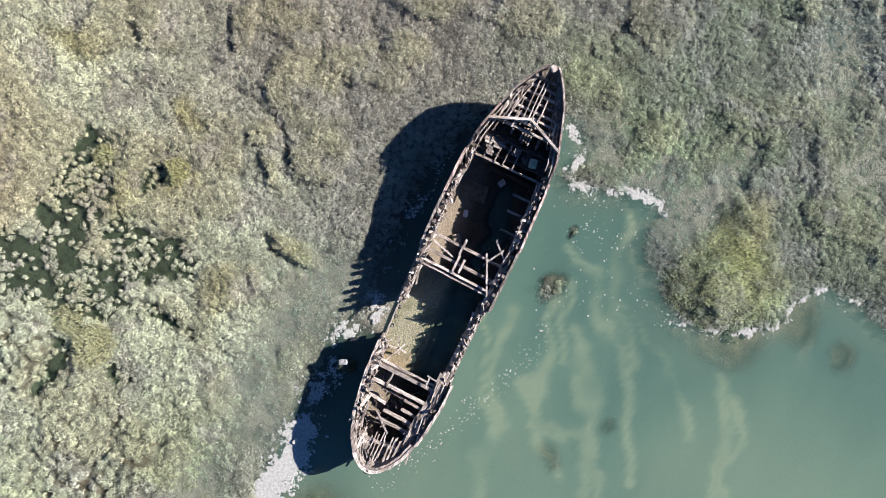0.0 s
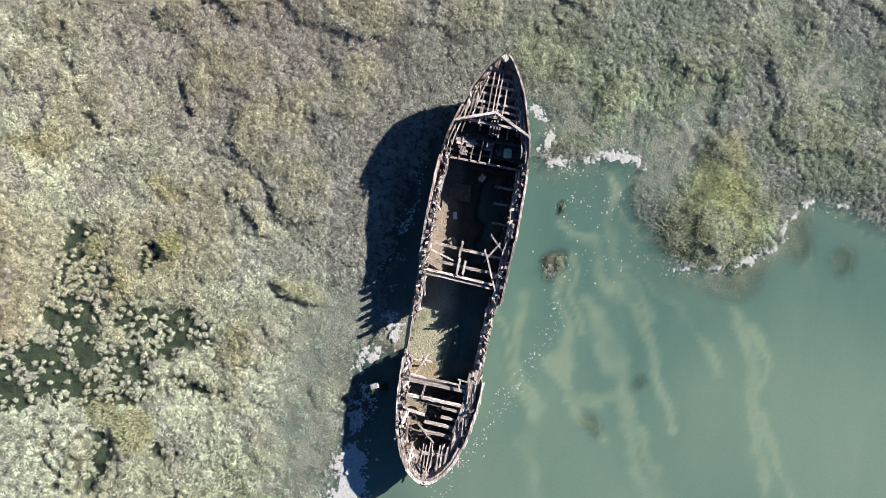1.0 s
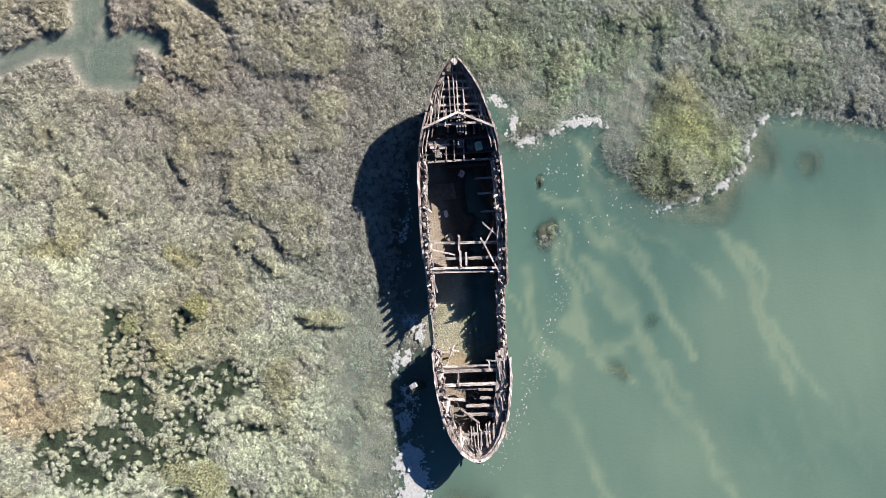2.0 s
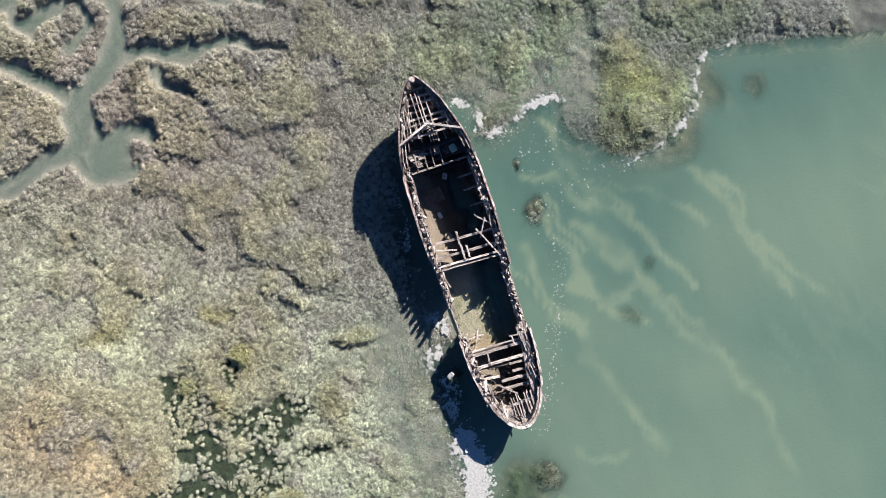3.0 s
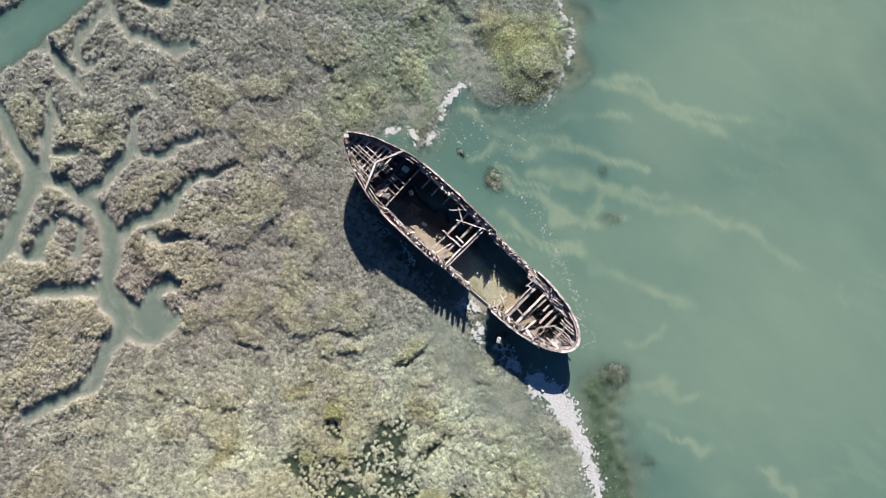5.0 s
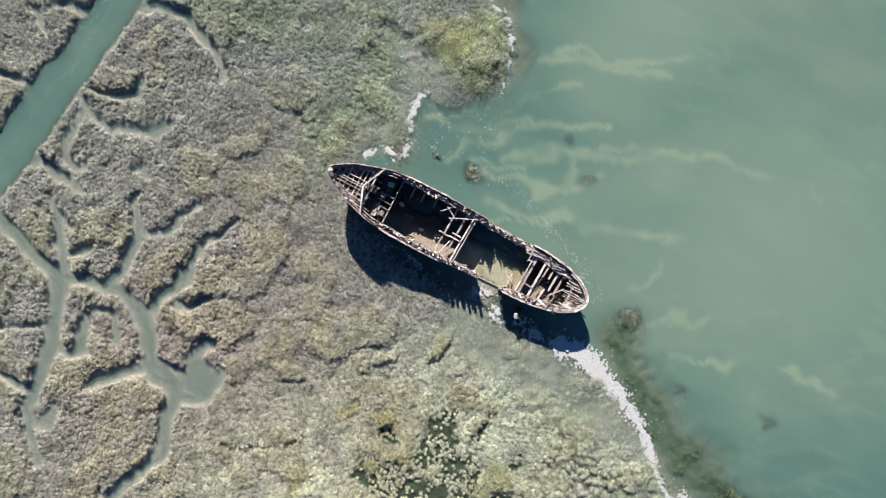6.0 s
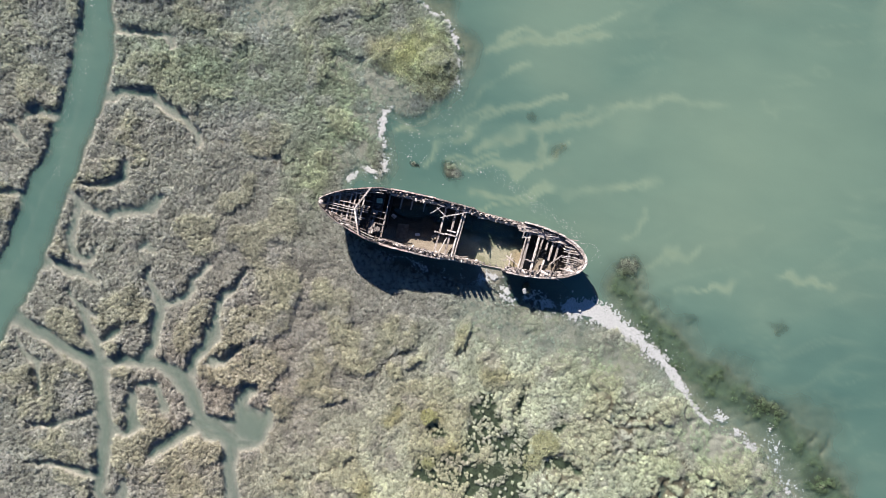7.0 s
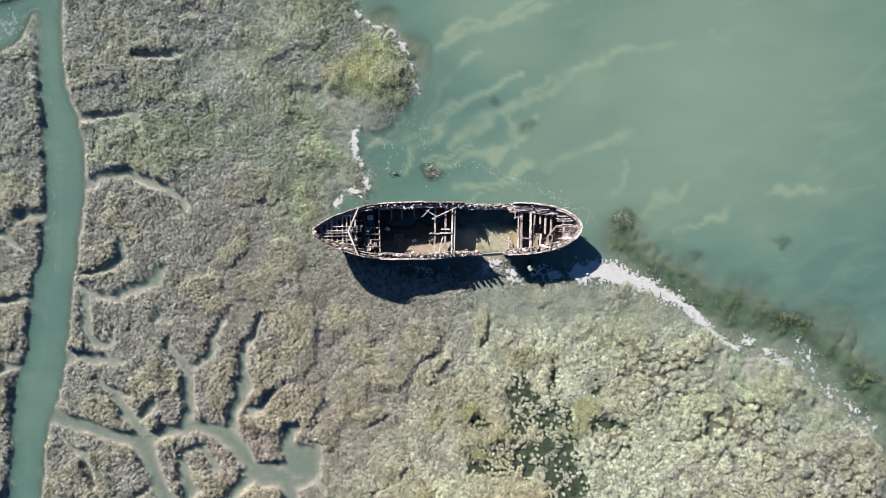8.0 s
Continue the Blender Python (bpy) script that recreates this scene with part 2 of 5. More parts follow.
creek((-27.8, 32.5, 0.44), (-27.5, 30.5, 0.44), (-27.6, 28.9, 0.54), (-27.7, 27.6, 0.74), (-27.9, 26.8, 0.74))
creek((-19.7, 25.0, 0.54), (-21.3, 24.6, 0.98), (-22.8, 24.4, 1.23), (-23.4, 25.0, 0.59), (-23.2, 26.1, 0.79))
creek((-18.9, 24.5, 0.44), (-18.6, 23.2, 0.49), (-19.8, 22.5, 0.69), (-20.5, 22.4, 0.49))
creek((-17.3, 21.5, 1.18), (-18.4, 20.3, 1.28), (-19.6, 19.3, 1.13), (-20.9, 18.4, 1.18), (-21.4, 17.1, 1.23), (-22.0, 15.6, 1.33), (-23.4, 15.3, 1.03), (-24.9, 15.1, 0.84), (-26.4, 14.8, 0.74), (-27.9, 14.8, 0.64), (-29.6, 15.1, 0.54))
creek((-17.3, 15.2, 0.69), (-18.3, 15.5, 0.79), (-19.3, 15.3, 1.28), (-20.0, 14.5, 2.26), (-21.1, 13.7, 2.17), (-20.1, 12.7, 0.79), (-18.9, 12.9, 0.74))
creek((-22.5, 14.9, 1.18), (-22.0, 13.2, 0.59))
creek((-25.0, 22.3, 0.64), (-23.9, 21.4, 0.89), (-22.9, 20.2, 0.94), (-21.9, 19.0, 0.84))
creek((-27.7, 24.1, 0.34), (-28.7, 24.0, 0.64), (-29.8, 24.0, 0.64), (-30.1, 25.2, 0.69))
creek((-23.5, 15.4, 0.77), (-26.3, 14.4, 0.77), (-27.8, 14.1, 0.77), (-29.2, 15.0, 0.77), (-31.2, 15.9, 0.77), (-33.1, 16.4, 0.77))
crack((3.4, 23.6, 0.21), (3.7, 20.0, 0.21), (3.3, 18.0, 0.21), (3.1, 16.0, 0.21), (3.5, 14.4, 0.15))
crack((-27.2, 21.3, 0.20), (-25.9, 19.9, 0.20))
crack((-23.6, 11.6, 0.20), (-24.8, 10.7, 0.25), (-24.7, 9.1, 0.25), (-24.0, 7.6, 0.20))
crack((-31.9, 27.7, 0.25), (-33.8, 27.2, 0.25))
crack((-14.1, 4.1, 0.23), (-12.6, 3.6, 0.27), (-11.5, 2.6, 0.27), (-11.1, 1.4, 0.23))
crack((-14.9, -0.0, 0.20), (-14.2, -0.6, 0.20))
crack((-18.5, 1.9, 0.20), (-17.3, 0.8, 0.20))
crack((-12.2, 8.8, 0.20), (-11.4, 7.6, 0.20), (-9.8, 7.2, 0.17))
crack((-10.0, 11.1, 0.20), (-8.9, 9.5, 0.17))
crack((-13.5, 13.4, 0.20), (-12.7, 11.8, 0.20))
crack((-19.3, 7.9, 0.20), (-18.5, 7.2, 0.17))
crack((-17.4, 8.0, 0.20), (-16.4, 6.1, 0.20))
crack((-10.6, -2.3, 0.17), (-9.6, -3.0, 0.17), (-7.2, -3.6, 0.13))
crack((-24.6, 10.2, 0.30), (-24.0, 7.9, 0.30), (-23.0, 6.8, 0.30), (-22.1, 5.6, 0.27), (-21.1, 4.5, 0.23))
crack((-7.5, -8.0, 0.17), (-6.6, -9.2, 0.17))
crack((-13.5, -14.3, 0.31), (-13.1, -15.4, 0.31), (-12.4, -19.5, 0.31), (-13.0, -22.6, 0.31), (-14.6, -24.6, 0.31), (-15.7, -25.1, 0.31))
crack((-15.7, -25.1, 0.31), (-17.4, -24.0, 0.31), (-18.7, -22.4, 0.31), (-19.6, -19.3, 0.31))
crack((-22.1, -17.6, 0.26), (-20.1, -18.8, 0.26), (-18.7, -21.9, 0.26))
crack((-23.5, -28.9, 0.26), (-21.1, -32.1, 0.26), (-20.6, -34.7, 0.26))
crack((-18.9, -13.1, 0.26), (-17.4, -15.7, 0.26), (-15.5, -19.4, 0.26), (-15.1, -23.5, 0.26))
crack((-18.7, -17.0, 0.16), (-17.2, -18.7, 0.16), (-16.7, -20.6, 0.16))
crack((-15.6, -13.9, 0.19), (-14.7, -14.8, 0.19), (-14.5, -14.1, 0.19))
crack((-13.2, -14.9, 0.16), (-12.6, -15.6, 0.16), (-12.8, -16.7, 0.16))
crack((2.8, 17.2, 0.16), (3.0, 15.9, 0.16))
crack((1.9, 15.0, 0.19), (2.3, 14.2, 0.19))
shoal(0.70, (7.8, 4.6), (8.6, 3.4), (9.6, 1.4), (11.0, -0.8), (12.1, -3.2), (13.2, -4.8), (13.8, -6.4))
shoal(0.80, (8.3, 0.2), (9.3, -2.5), (10.0, -4.7), (10.6, -6.1), (11.7, -8.1), (12.9, -9.9), (13.9, -11.8), (14.8, -13.8), (15.8, -16.7), (16.0, -21.4), (17.1, -26.1))
shoal(0.60, (7.3, -4.5), (7.7, -5.9), (8.0, -7.2), (8.7, -8.0), (9.7, -8.3))
shoal(0.80, (5.3, -7.3), (6.4, -10.6), (7.5, -13.6), (8.2, -16.5))
shoal(0.70, (16.6, 0.7), (17.3, -1.1), (17.9, -2.9), (19.1, -6.0), (20.3, -9.1))
shoal(0.50, (7.6, 7.0), (8.0, 5.1), (8.4, 3.6))
shoal(0.60, (3.4, -14.8), (4.6, -15.8), (5.7, -16.4))
shoal(0.80, (2.5, -18.4), (4.3, -23.6), (6.3, -26.8))
shoal(0.50, (6.5, 1.6), (7.6, -0.5), (8.2, -2.3))
shoal(0.50, (4.5, -4.0), (5.2, -7.1), (5.4, -8.7))
shoal(0.52, (6.3, 0.5), (7.5, -2.6), (7.7, -5.7), (9.4, -6.8))
shoal(0.72, (4.2, -0.4), (4.5, -4.6), (6.0, -8.7), (7.1, -12.9), (8.3, -16.5))
shoal(0.52, (0.6, -17.3), (2.3, -18.4), (3.3, -21.0), (4.2, -23.1))
shoal(0.72, (-1.1, -20.4), (0.3, -24.0), (2.3, -27.7), (3.1, -33.9))
shoal(0.32, (3.0, -1.4), (4.2, -5.7), (6.4, -9.9))
shoal(0.28, (7.1, -5.1), (7.6, -6.6), (8.6, -6.8))
shoal(0.55, (5.8, 3.7), (7.4, 3.1), (8.5, 1.9), (9.4, 0.6), (11.1, -1.8), (12.6, -3.8), (14.2, -6.4))
shoal(0.50, (8.4, 3.1), (10.6, 1.7), (12.7, 0.0), (14.9, -1.9), (15.7, -3.6))
shoal(0.55, (7.0, -4.7), (8.2, -7.0), (10.5, -5.6), (13.5, -9.2), (14.3, -12.6))
shoal(0.55, (17.3, 0.2), (18.6, -2.1), (18.9, -4.9), (20.8, -7.6), (22.4, -10.3))
shoal(0.45, (4.7, -5.5), (6.2, -9.5), (7.4, -13.2))

# ovals: x, y, two half axes, turn in degrees
POOLS = [
    (-20.8, -5.3, 1.26, 3.16, 2),
    (-22.6, -9.8, 3.32, 1.40, 2),
    (-18.1, -9.2, 1.66, 1.50, 2),
    (-15.9, -6.4, 2.06, 1.20, 2),
    (-21.6, -2.3, 0.47, 1.20, 2),
    (-17.3, -2.2, 0.53, 0.73, 2),
    (-14.2, -9.3, 1.66, 0.30, 2),
    (-14.7, -12.6, 0.86, 0.40, 2),
    (-24.5, -10.8, 1.66, 0.83, 2),
    (-17.9, -13.5, 0.47, 1.33, 2),
]
RAISED = [
    (-12.1, 6.3, 2.13, 1.83, 2),
    (-7.6, 10.1, 1.33, 1.00, 2),
    (-10.3, 8.3, 1.50, 0.93, 2),
    (-12.8, 2.7, 0.80, 0.66, 2),
    (-11.6, 1.0, 1.13, 0.37, -53),
    (-14.2, 0.6, 0.66, 0.73, 2),
    (-9.4, 2.8, 1.53, 1.50, 2),
    (-16.3, -1.2, 0.66, 0.93, 2),
    (-8.7, -2.7, 1.73, 0.50, -10),
    (-7.9, 13.6, 1.99, 1.33, 2),
    (-16.3, 7.5, 0.73, 1.66, 2),
    (-14.4, 10.0, 1.66, 1.26, 2),
    (-11.4, -6.4, 1.50, 1.16, 2),
    (-10.1, -5.3, 1.00, 0.40, -58),
]
ISLET = [(14.0, 11.0), (15.5, 10.5), (16.6, 8.9), (18.2, 7.0), (18.4, 5.7), (17.4, 4.3), (15.8, 3.4), (13.8, 2.7), (12.5, 2.8), (11.1, 3.5), (10.9, 4.7), (11.7, 6.7), (12.6, 8.8), (13.0, 10.1)]
FLOODED = [
    (-6.8, -5.7, 2.00, 3.67, 2),
    (-6.9, -10.4, 2.33, 3.67, 2),
    (-5.6, -3.0, 1.67, 1.67, 2),
    (-8.3, -19.6, 5.67, 1.55, -92),
    (-12.7, -27.2, 4.64, 2.06, -92),
    (-17.0, -33.3, 3.09, 2.58, -92),
    (4.3, 10.3, 1.89, 1.89, 24),
    (8.8, 9.5, 2.52, 1.26, 24),
    (11.9, 8.8, 1.89, 1.89, 24),
    (16.0, 19.6, 1.58, 3.15, 24),
    (20.6, 15.5, 2.84, 1.89, 24),
    (10.4, 8.7, 3.09, 2.06, -92),
    (20.3, 38.8, 3.09, 2.58, -92),
    (12.3, 11.7, 2.06, 1.03, -92),
    (15.7, 20.9, 3.09, 1.29, -92),
]
WEED = [
    (-0.9, -15.7, 2.32, 2.32, -92),
    (-3.1, -17.7, 2.32, 2.06, -92),
    (-4.7, -20.8, 3.61, 2.06, -92),
    (-8.0, -25.8, 4.12, 2.83, -92),
    (-10.2, -33.0, 4.64, 3.09, -92),
    (-15.5, -37.5, 2.58, 2.58, -92),
    (-13.4, -36.0, 3.09, 2.06, -92),
    (16.4, 2.7, 1.73, 1.26, 24),
    (19.6, 5.4, 1.10, 1.58, 24),
    (22.6, 4.4, 0.88, 0.95, 24),
    (11.7, -4.6, 0.44, 0.38, 24),
    (9.2, -7.6, 0.69, 0.82, 24),
    (9.3, -7.8, 0.72, 0.62, -92),
    (-3.0, -22.6, 0.72, 0.52, -92),
    (-1.9, -30.1, 0.62, 0.46, -92),
]
WEED_BELT = [(-1.0, -15.4), (-2.2, -16.6), (-4.7, -19.7), (-7.1, -23.8), (-8.5, -27.4), (-10.0, -31.9), (-12.4, -35.5), (-16.1, -38.2), (-19.3, -40.9)]
HUMMOCKS = [
    (5.5, 1.3, 1.00, 1.07, 2),
    (5.6, 5.0, 0.30, 0.37, 2),
    (5.6, 4.4, 0.20, 0.27, 2),
    (-14.5, -37.2, 1.03, 0.52, -92),
    (-8.9, -30.9, 1.55, 0.62, -92),
    (0.6, -15.8, 0.93, 0.72, -92),
]
FOAM_BAND = [(-3.9, -13.3), (-4.4, -15.1), (-5.7, -18.2), (-7.0, -20.7), (-8.9, -22.7), (-10.5, -24.2), (-11.7, -26.0)]
FOAM_SHORE = [(2.8, 10.4), (3.5, 9.8), (4.0, 9.0), (3.9, 8.3), (3.6, 7.6), (4.6, 7.2), (5.7, 7.5), (6.9, 8.1), (8.0, 8.4), (9.2, 8.4), (9.7, 7.7)]
FOAM_ISLET = [(12.3, 2.6), (13.8, 2.7), (15.3, 3.0), (16.9, 3.6), (18.0, 4.6), (18.5, 5.6), (18.8, 6.6), (19.5, 7.6), (20.5, 8.0), (22.4, 7.9)]
FOAM_DRIFT = [(5.8, -0.5), (6.1, -2.5), (5.2, -4.5), (4.4, -6.2), (3.4, -8.6), (2.1, -11.0), (1.0, -13.1)]
FOAM_GAP = [(-3.4, -3.2), (-3.2, -4.2), (-3.8, -5.3), (-4.5, -5.9)]


# ---- ground and water ----
RNG = np.random.default_rng(7)
LATTICE = RNG.random((512, 512))


def value_noise(x, y, size, seed=0):
    u, v = x / size + 37.3 * seed + 1000.0, y / size + 17.9 * seed + 1000.0
    i, j = np.floor(u).astype(int), np.floor(v).astype(int)
    fu, fv = u - i, v - j
    fu, fv = fu * fu * (3 - 2 * fu), fv * fv * (3 - 2 * fv)
    a, b = LATTICE[i % 512, j % 512], LATTICE[(i + 1) % 512, j % 512]
    c, d = LATTICE[i % 512, (j + 1) % 512], LATTICE[(i + 1) % 512, (j + 1) % 512]
    return (a * (1 - fu) + b * fu) * (1 - fv) + (c * (1 - fu) + d * fu) * fv


def fbm(x, y, size, octaves=4, seed=0):
    total, weight, amount = 0.0, 0.0, 1.0
    for k in range(octaves):
        total = total + amount * value_noise(x + 3.1 * k, y - 5.7 * k, size / 2 ** k, seed + k)
        weight += amount
        amount *= 0.55
    return total / weight


def smooth(lo, hi, v):
    k = np.clip((v - lo) / (hi - lo), 0, 1)
    return k * k * (3 - 2 * k)


def distance_to(x, y, points, reach=1e9):
    best = np.full(x.shape, 1e9)
    for (ax, ay), (bx, by) in zip(points[:-1], points[1:]):
        near = (x > min(ax, bx) - reach) & (x < max(ax, bx) + reach) & (y > min(ay, by) - reach) & (y < max(ay, by) + reach)
        if not near.any():
            continue
        px, py = x[near] - ax, y[near] - ay
        dx, dy = bx - ax, by - ay
        k = np.clip((px * dx + py * dy) / (dx * dx + dy * dy + 1e-9), 0, 1)
        best[near] = np.minimum(best[near], np.hypot(px - k * dx, py - k * dy))
    return best


def gap_to(x, y, runs, reach=4.0):
    """The distance to the nearest bank of the runs, whose points carry a width; below 0 within."""
    best = np.full(x.shape, 9.0)
    for run in runs:
        for (ax, ay, aw), (bx, by, bw) in zip(run[:-1], run[1:]):
            near = (x > min(ax, bx) - reach) & (x < max(ax, bx) + reach) & (y > min(ay, by) - reach) & (y < max(ay, by) + reach)
            if not near.any():
                continue
            px, py = x[near] - ax, y[near] - ay
            dx, dy = bx - ax, by - ay
            k = np.clip((px * dx + py * dy) / (dx * dx + dy * dy + 1e-9), 0, 1)
            best[near] = np.minimum(best[near], np.hypot(px - k * dx, py - k * dy) - (aw + (bw - aw) * k) / 2)
    return best


def inside(x, y, poly):
    hit = np.zeros(x.shape, bool)
    for (ax, ay), (bx, by) in zip(poly, poly[1:] + poly[:1]):
        if ay != by:
            hit ^= ((ay > y) != (by > y)) & (x < (bx - ax) * (y - ay) / (by - ay) + ax)
    return hit


def ovals(x, y, shapes, edge=0.5):
    """1 inside the ovals, falling to 0 round them."""
    best = np.zeros(x.shape)
    for cx, cy, rx, ry, turn in shapes:
        c, s = math.cos(radians(turn)), math.sin(radians(turn))
        u, v = (x - cx) * c + (y - cy) * s, -(x - cx) * s + (y - cy) * c
        best = np.maximum(best, 1 - smooth(1 - edge, 1 + edge, np.sqrt((u / rx) ** 2 + (v / ry) ** 2)))
    return best


def cushions(x, y, size, seed=0):
    """Cells of uneven cushions: the distance to the nearest cushion's middle, and the width of the gap to the next."""
    u, v = x / size + 500.0, y / size + 500.0
    i, j = np.floor(u).astype(int), np.floor(v).astype(int)
    one, two = np.full(x.shape, 9.0), np.full(x.shape, 9.0)
    for a in (-1, 0, 1):
        for b in (-1, 0, 1):
            ci, cj = (i + a + 91 * seed) % 512, (j + b) % 512
            d = np.hypot(u - (i + a + LATTICE[ci, cj]), v - (j + b + LATTICE[cj, ci]))
            two = np.minimum(two, np.maximum(one, d))
            one = np.minimum(one, d)
    return one, two - one


# hull plan: half breadth at the rail, and the rail's height, along the keel
AXIS_X, LEAN = 0.13, math.tan(radians(0.75))      # the keel's line at y = 0, and how it bears off to the east
PLAN_Y = [-11.5, -11.38, -11.0, -10.1, -8.83, -6.95, -3.8, -0.67, 2.43, 5.4, 6.9, 7.94, 9.88, 10.78, 11.4, 11.7]
PLAN_B = [0.08, 0.48, 0.98, 1.55, 1.92, 2.2, 2.31, 2.39, 2.45, 2.38, 2.25, 1.97, 1.33, 0.84, 0.42, 0.07]
RAIL_Y = [-11.6, -8.0, -5.0, -2.7, 0.0, 3.0, 6.0, 9.0, 11.6]
RAIL_Z = [2.12, 2.0, 1.9, 2.0, 2.15, 2.5, 2.75, 2.9, 3.05]


def breadth(y):
    return np.interp(y, PLAN_Y, PLAN_B)


def rail(y):
    return np.interp(y, RAIL_Y, RAIL_Z)


def thickets(x, y):
    """1 where the taller, yellower plants stand in rounded raised patches."""
    u = x + 1.1 * (fbm(x, y, 1.4, 2, 141) - 0.5)
    v = y + 1.1 * (fbm(x, y, 1.4, 2, 143) - 0.5)
    return np.maximum(ovals(u, v, RAISED, 0.18), 0.7 * smooth(0.56, 0.60, fbm(u, v, 3.4, 2, 145)))


def shrubby(x, y):
    """1 in the creek country, where the plants stand in separate bushy clumps; 0 where they make an even carpet."""
    wob = 5 * (fbm(x, y, 5.0, 2, 147) - 0.5)
    return np.maximum(smooth(11.0, 16.0, y + wob) * smooth(-5.0, -9.0, x + wob), smooth(19.0, 24.0, y + wob))


def islet_grass_share(x, y):
    """1 on the islet where long grass grows, with a ragged outline."""
    u, v = x + 1.3 * (fbm(x, y, 1.2, 3, 131) - 0.5), y + 1.3 * (fbm(x, y, 1.2, 3, 133) - 0.5)
    d = distance_to(u, v, ISLET + ISLET[:1]) * np.where(inside(u, v, ISLET), 1, -1)
    return smooth(-0.1, 0.5, d)


def terrain(x, y):
    """Height of ground and bed, the share of plants, and what kind of ground it is."""
    wx = x + 0.9 * (fbm(x, y, 2.2, 3, 3) - 0.5) + 0.35 * (value_noise(x, y, 0.5, 4) - 0.5)
    wy = y + 0.9 * (fbm(x, y, 2.2, 3, 5) - 0.5) + 0.35 * (value_noise(x, y, 0.5, 6) - 0.5)
    poly = SHORE + [(-400, -300), (-3000, -3000), (-3000, 3000), (3000, 3000), (3000, -60)]
    south_edge = smooth(-13.0, -18.0, y)
    wx, wy = wx + 2.2 * south_edge * (fbm(x, y, 2.8, 3, 7) - 0.5), wy + 2.2 * south_edge * (fbm(x, y, 2.8, 3, 8) - 0.5)
    land = inside(wx, wy, poly)
    d = distance_to(wx, wy, SHORE) * np.where(land, 1, -1)
    lumps = fbm(x, y, 1.5, 3, 11)
    fine = fbm(x, y, 0.45, 2, 12)
    bushy = shrubby(x, y)
    marsh = 0.16 + 0.30 * thickets(x, y) + (0.34 + 0.14 * bushy) * (lumps - 0.5) + (0.16 + 0.08 * bushy) * (fine - 0.5) + 0.08 * islet_grass_share(x, y)
    bed = -0.14 - 1.0 * (1 - np.exp(-np.maximum(-d, 0) / 2.2)) + 0.10 * (fbm(x, y, 3.0, 3, 21) - 0.5)
    h = np.where(d > 0, -0.08 + (marsh + 0.08) * smooth(0.0, 1.3, d), np.minimum(bed, -0.08))
    flood = ovals(wx, wy, FLOODED, 0.6) * land
    h = h * (1 - 0.85 * flood) + 0.85 * flood * (-0.065 + 0.17 * (lumps - 0.5))
    pool = ovals(wx + 1.8 * (lumps - 0.5), wy + 1.8 * (fbm(x, y, 1.3, 3, 37) - 0.5), [(a, b, c * 1.35, e * 1.35, f) for a, b, c, e, f in POOLS], 0.25) * land
    tufted = smooth(0.47, 0.54, fbm(x, y, 0.55, 3, 31))
    low = 0.75 * ovals(wx, wy, [(a, b, c * 1.5 + 0.8, e * 1.5 + 0.8, f) for a, b, c, e, f in POOLS], 0.7)
    h = h * (1 - low) + low * (0.03 + 0.12 * (fine - 0.5))
    h = h * (1 - pool) + pool * (-0.14 + 0.10 * tufted)
    vx, vy = x + 0.75 * (fbm(x, y, 1.1, 3, 33) - 0.5), y + 0.75 * (fbm(x, y, 1.1, 3, 35) - 0.5)
    gully = gap_to(vx, vy, CREEKS) - 0.16
    carve = 1 - smooth(-0.12, 0.20, gully)
    h = h * (1 - carve) + carve * (-0.08 - 0.17 * smooth(0.0, 0.8, -gully) - 0.45 * smooth(0.0, 1.3, 0.16 - gap_to(vx, vy, CREEKS[:2])))
    slit = gap_to(wx, wy, CRACKS, 3.0)
    split = 1 - smooth(-0.08, 0.16, slit)
    h = h - split * 0.12 * (gully > 0)
    # rounded cushions with dark gaps in the pale southern marsh
    mid, rift = cushions(wx + 1.6 * (lumps - 0.5), wy * 1.25 + 0.9 * (fbm(x, y, 1.1, 2, 45) - 0.5), 1.25, 1)
    south = smooth(-8.0, -16.0, y) * smooth(-9.0, -13.0, x) + 0.4 * smooth(8.0, -4.0, y) * smooth(-8.0, -12.0, x)
    broken = smooth(0.42, 0.58, fbm(x, y, 5.0, 2, 43))
    runnel = (1 - smooth(0.05, 0.26, rift)) * south * (d > 1.0) * (0.25 + 0.75 * broken)
    h = h + south * (d > 0.8) * (1 - pool) * 0.34 * (1 - low) * (np.sqrt(np.maximum(1 - mid ** 2, 0)) - 0.6) - 0.13 * runnel
    belt = 1 - smooth(0.5, 2.9, distance_to(wx, wy, WEED_BELT) + 1.4 * (fbm(x, y, 2.0, 3, 53) - 0.5))
    weed = np.maximum(0.65 * ovals(wx, wy, WEED, 0.6), belt) * (d < 0.3)
    h = np.where(weed > 0, np.maximum(h, h * (1 - weed) + weed * (-0.13 + 0.28 * (fbm(x, y, 0.8, 3, 51) - 0.5))), h)
    humm = ovals(wx + 0.8 * (fbm(x, y, 0.8, 2, 57) - 0.5), wy + 0.8 * (fbm(x, y, 0.8, 2, 59) - 0.5), HUMMOCKS, 0.5)
    h = np.maximum(h, h * (1 - humm) + humm * (0.0 + 0.25 * (fine - 0.5)))
    ridge = np.zeros(x.shape)
    sx, sy = wx + 1.8 * (fbm(x, y, 2.6, 2, 63) - 0.5), wy + 1.8 * (fbm(x, y, 2.6, 2, 65) - 0.5)
    for width, pts in SHOALS:
        ridge = np.maximum(ridge, np.exp(-(distance_to(sx, sy, list(pts), 6.0) / (0.32 * width + 0.08)) ** 2))
    ridge = ridge * smooth(0.25, 0.6, fbm(x, y, 4.0, 3, 61)) * (d < 0)
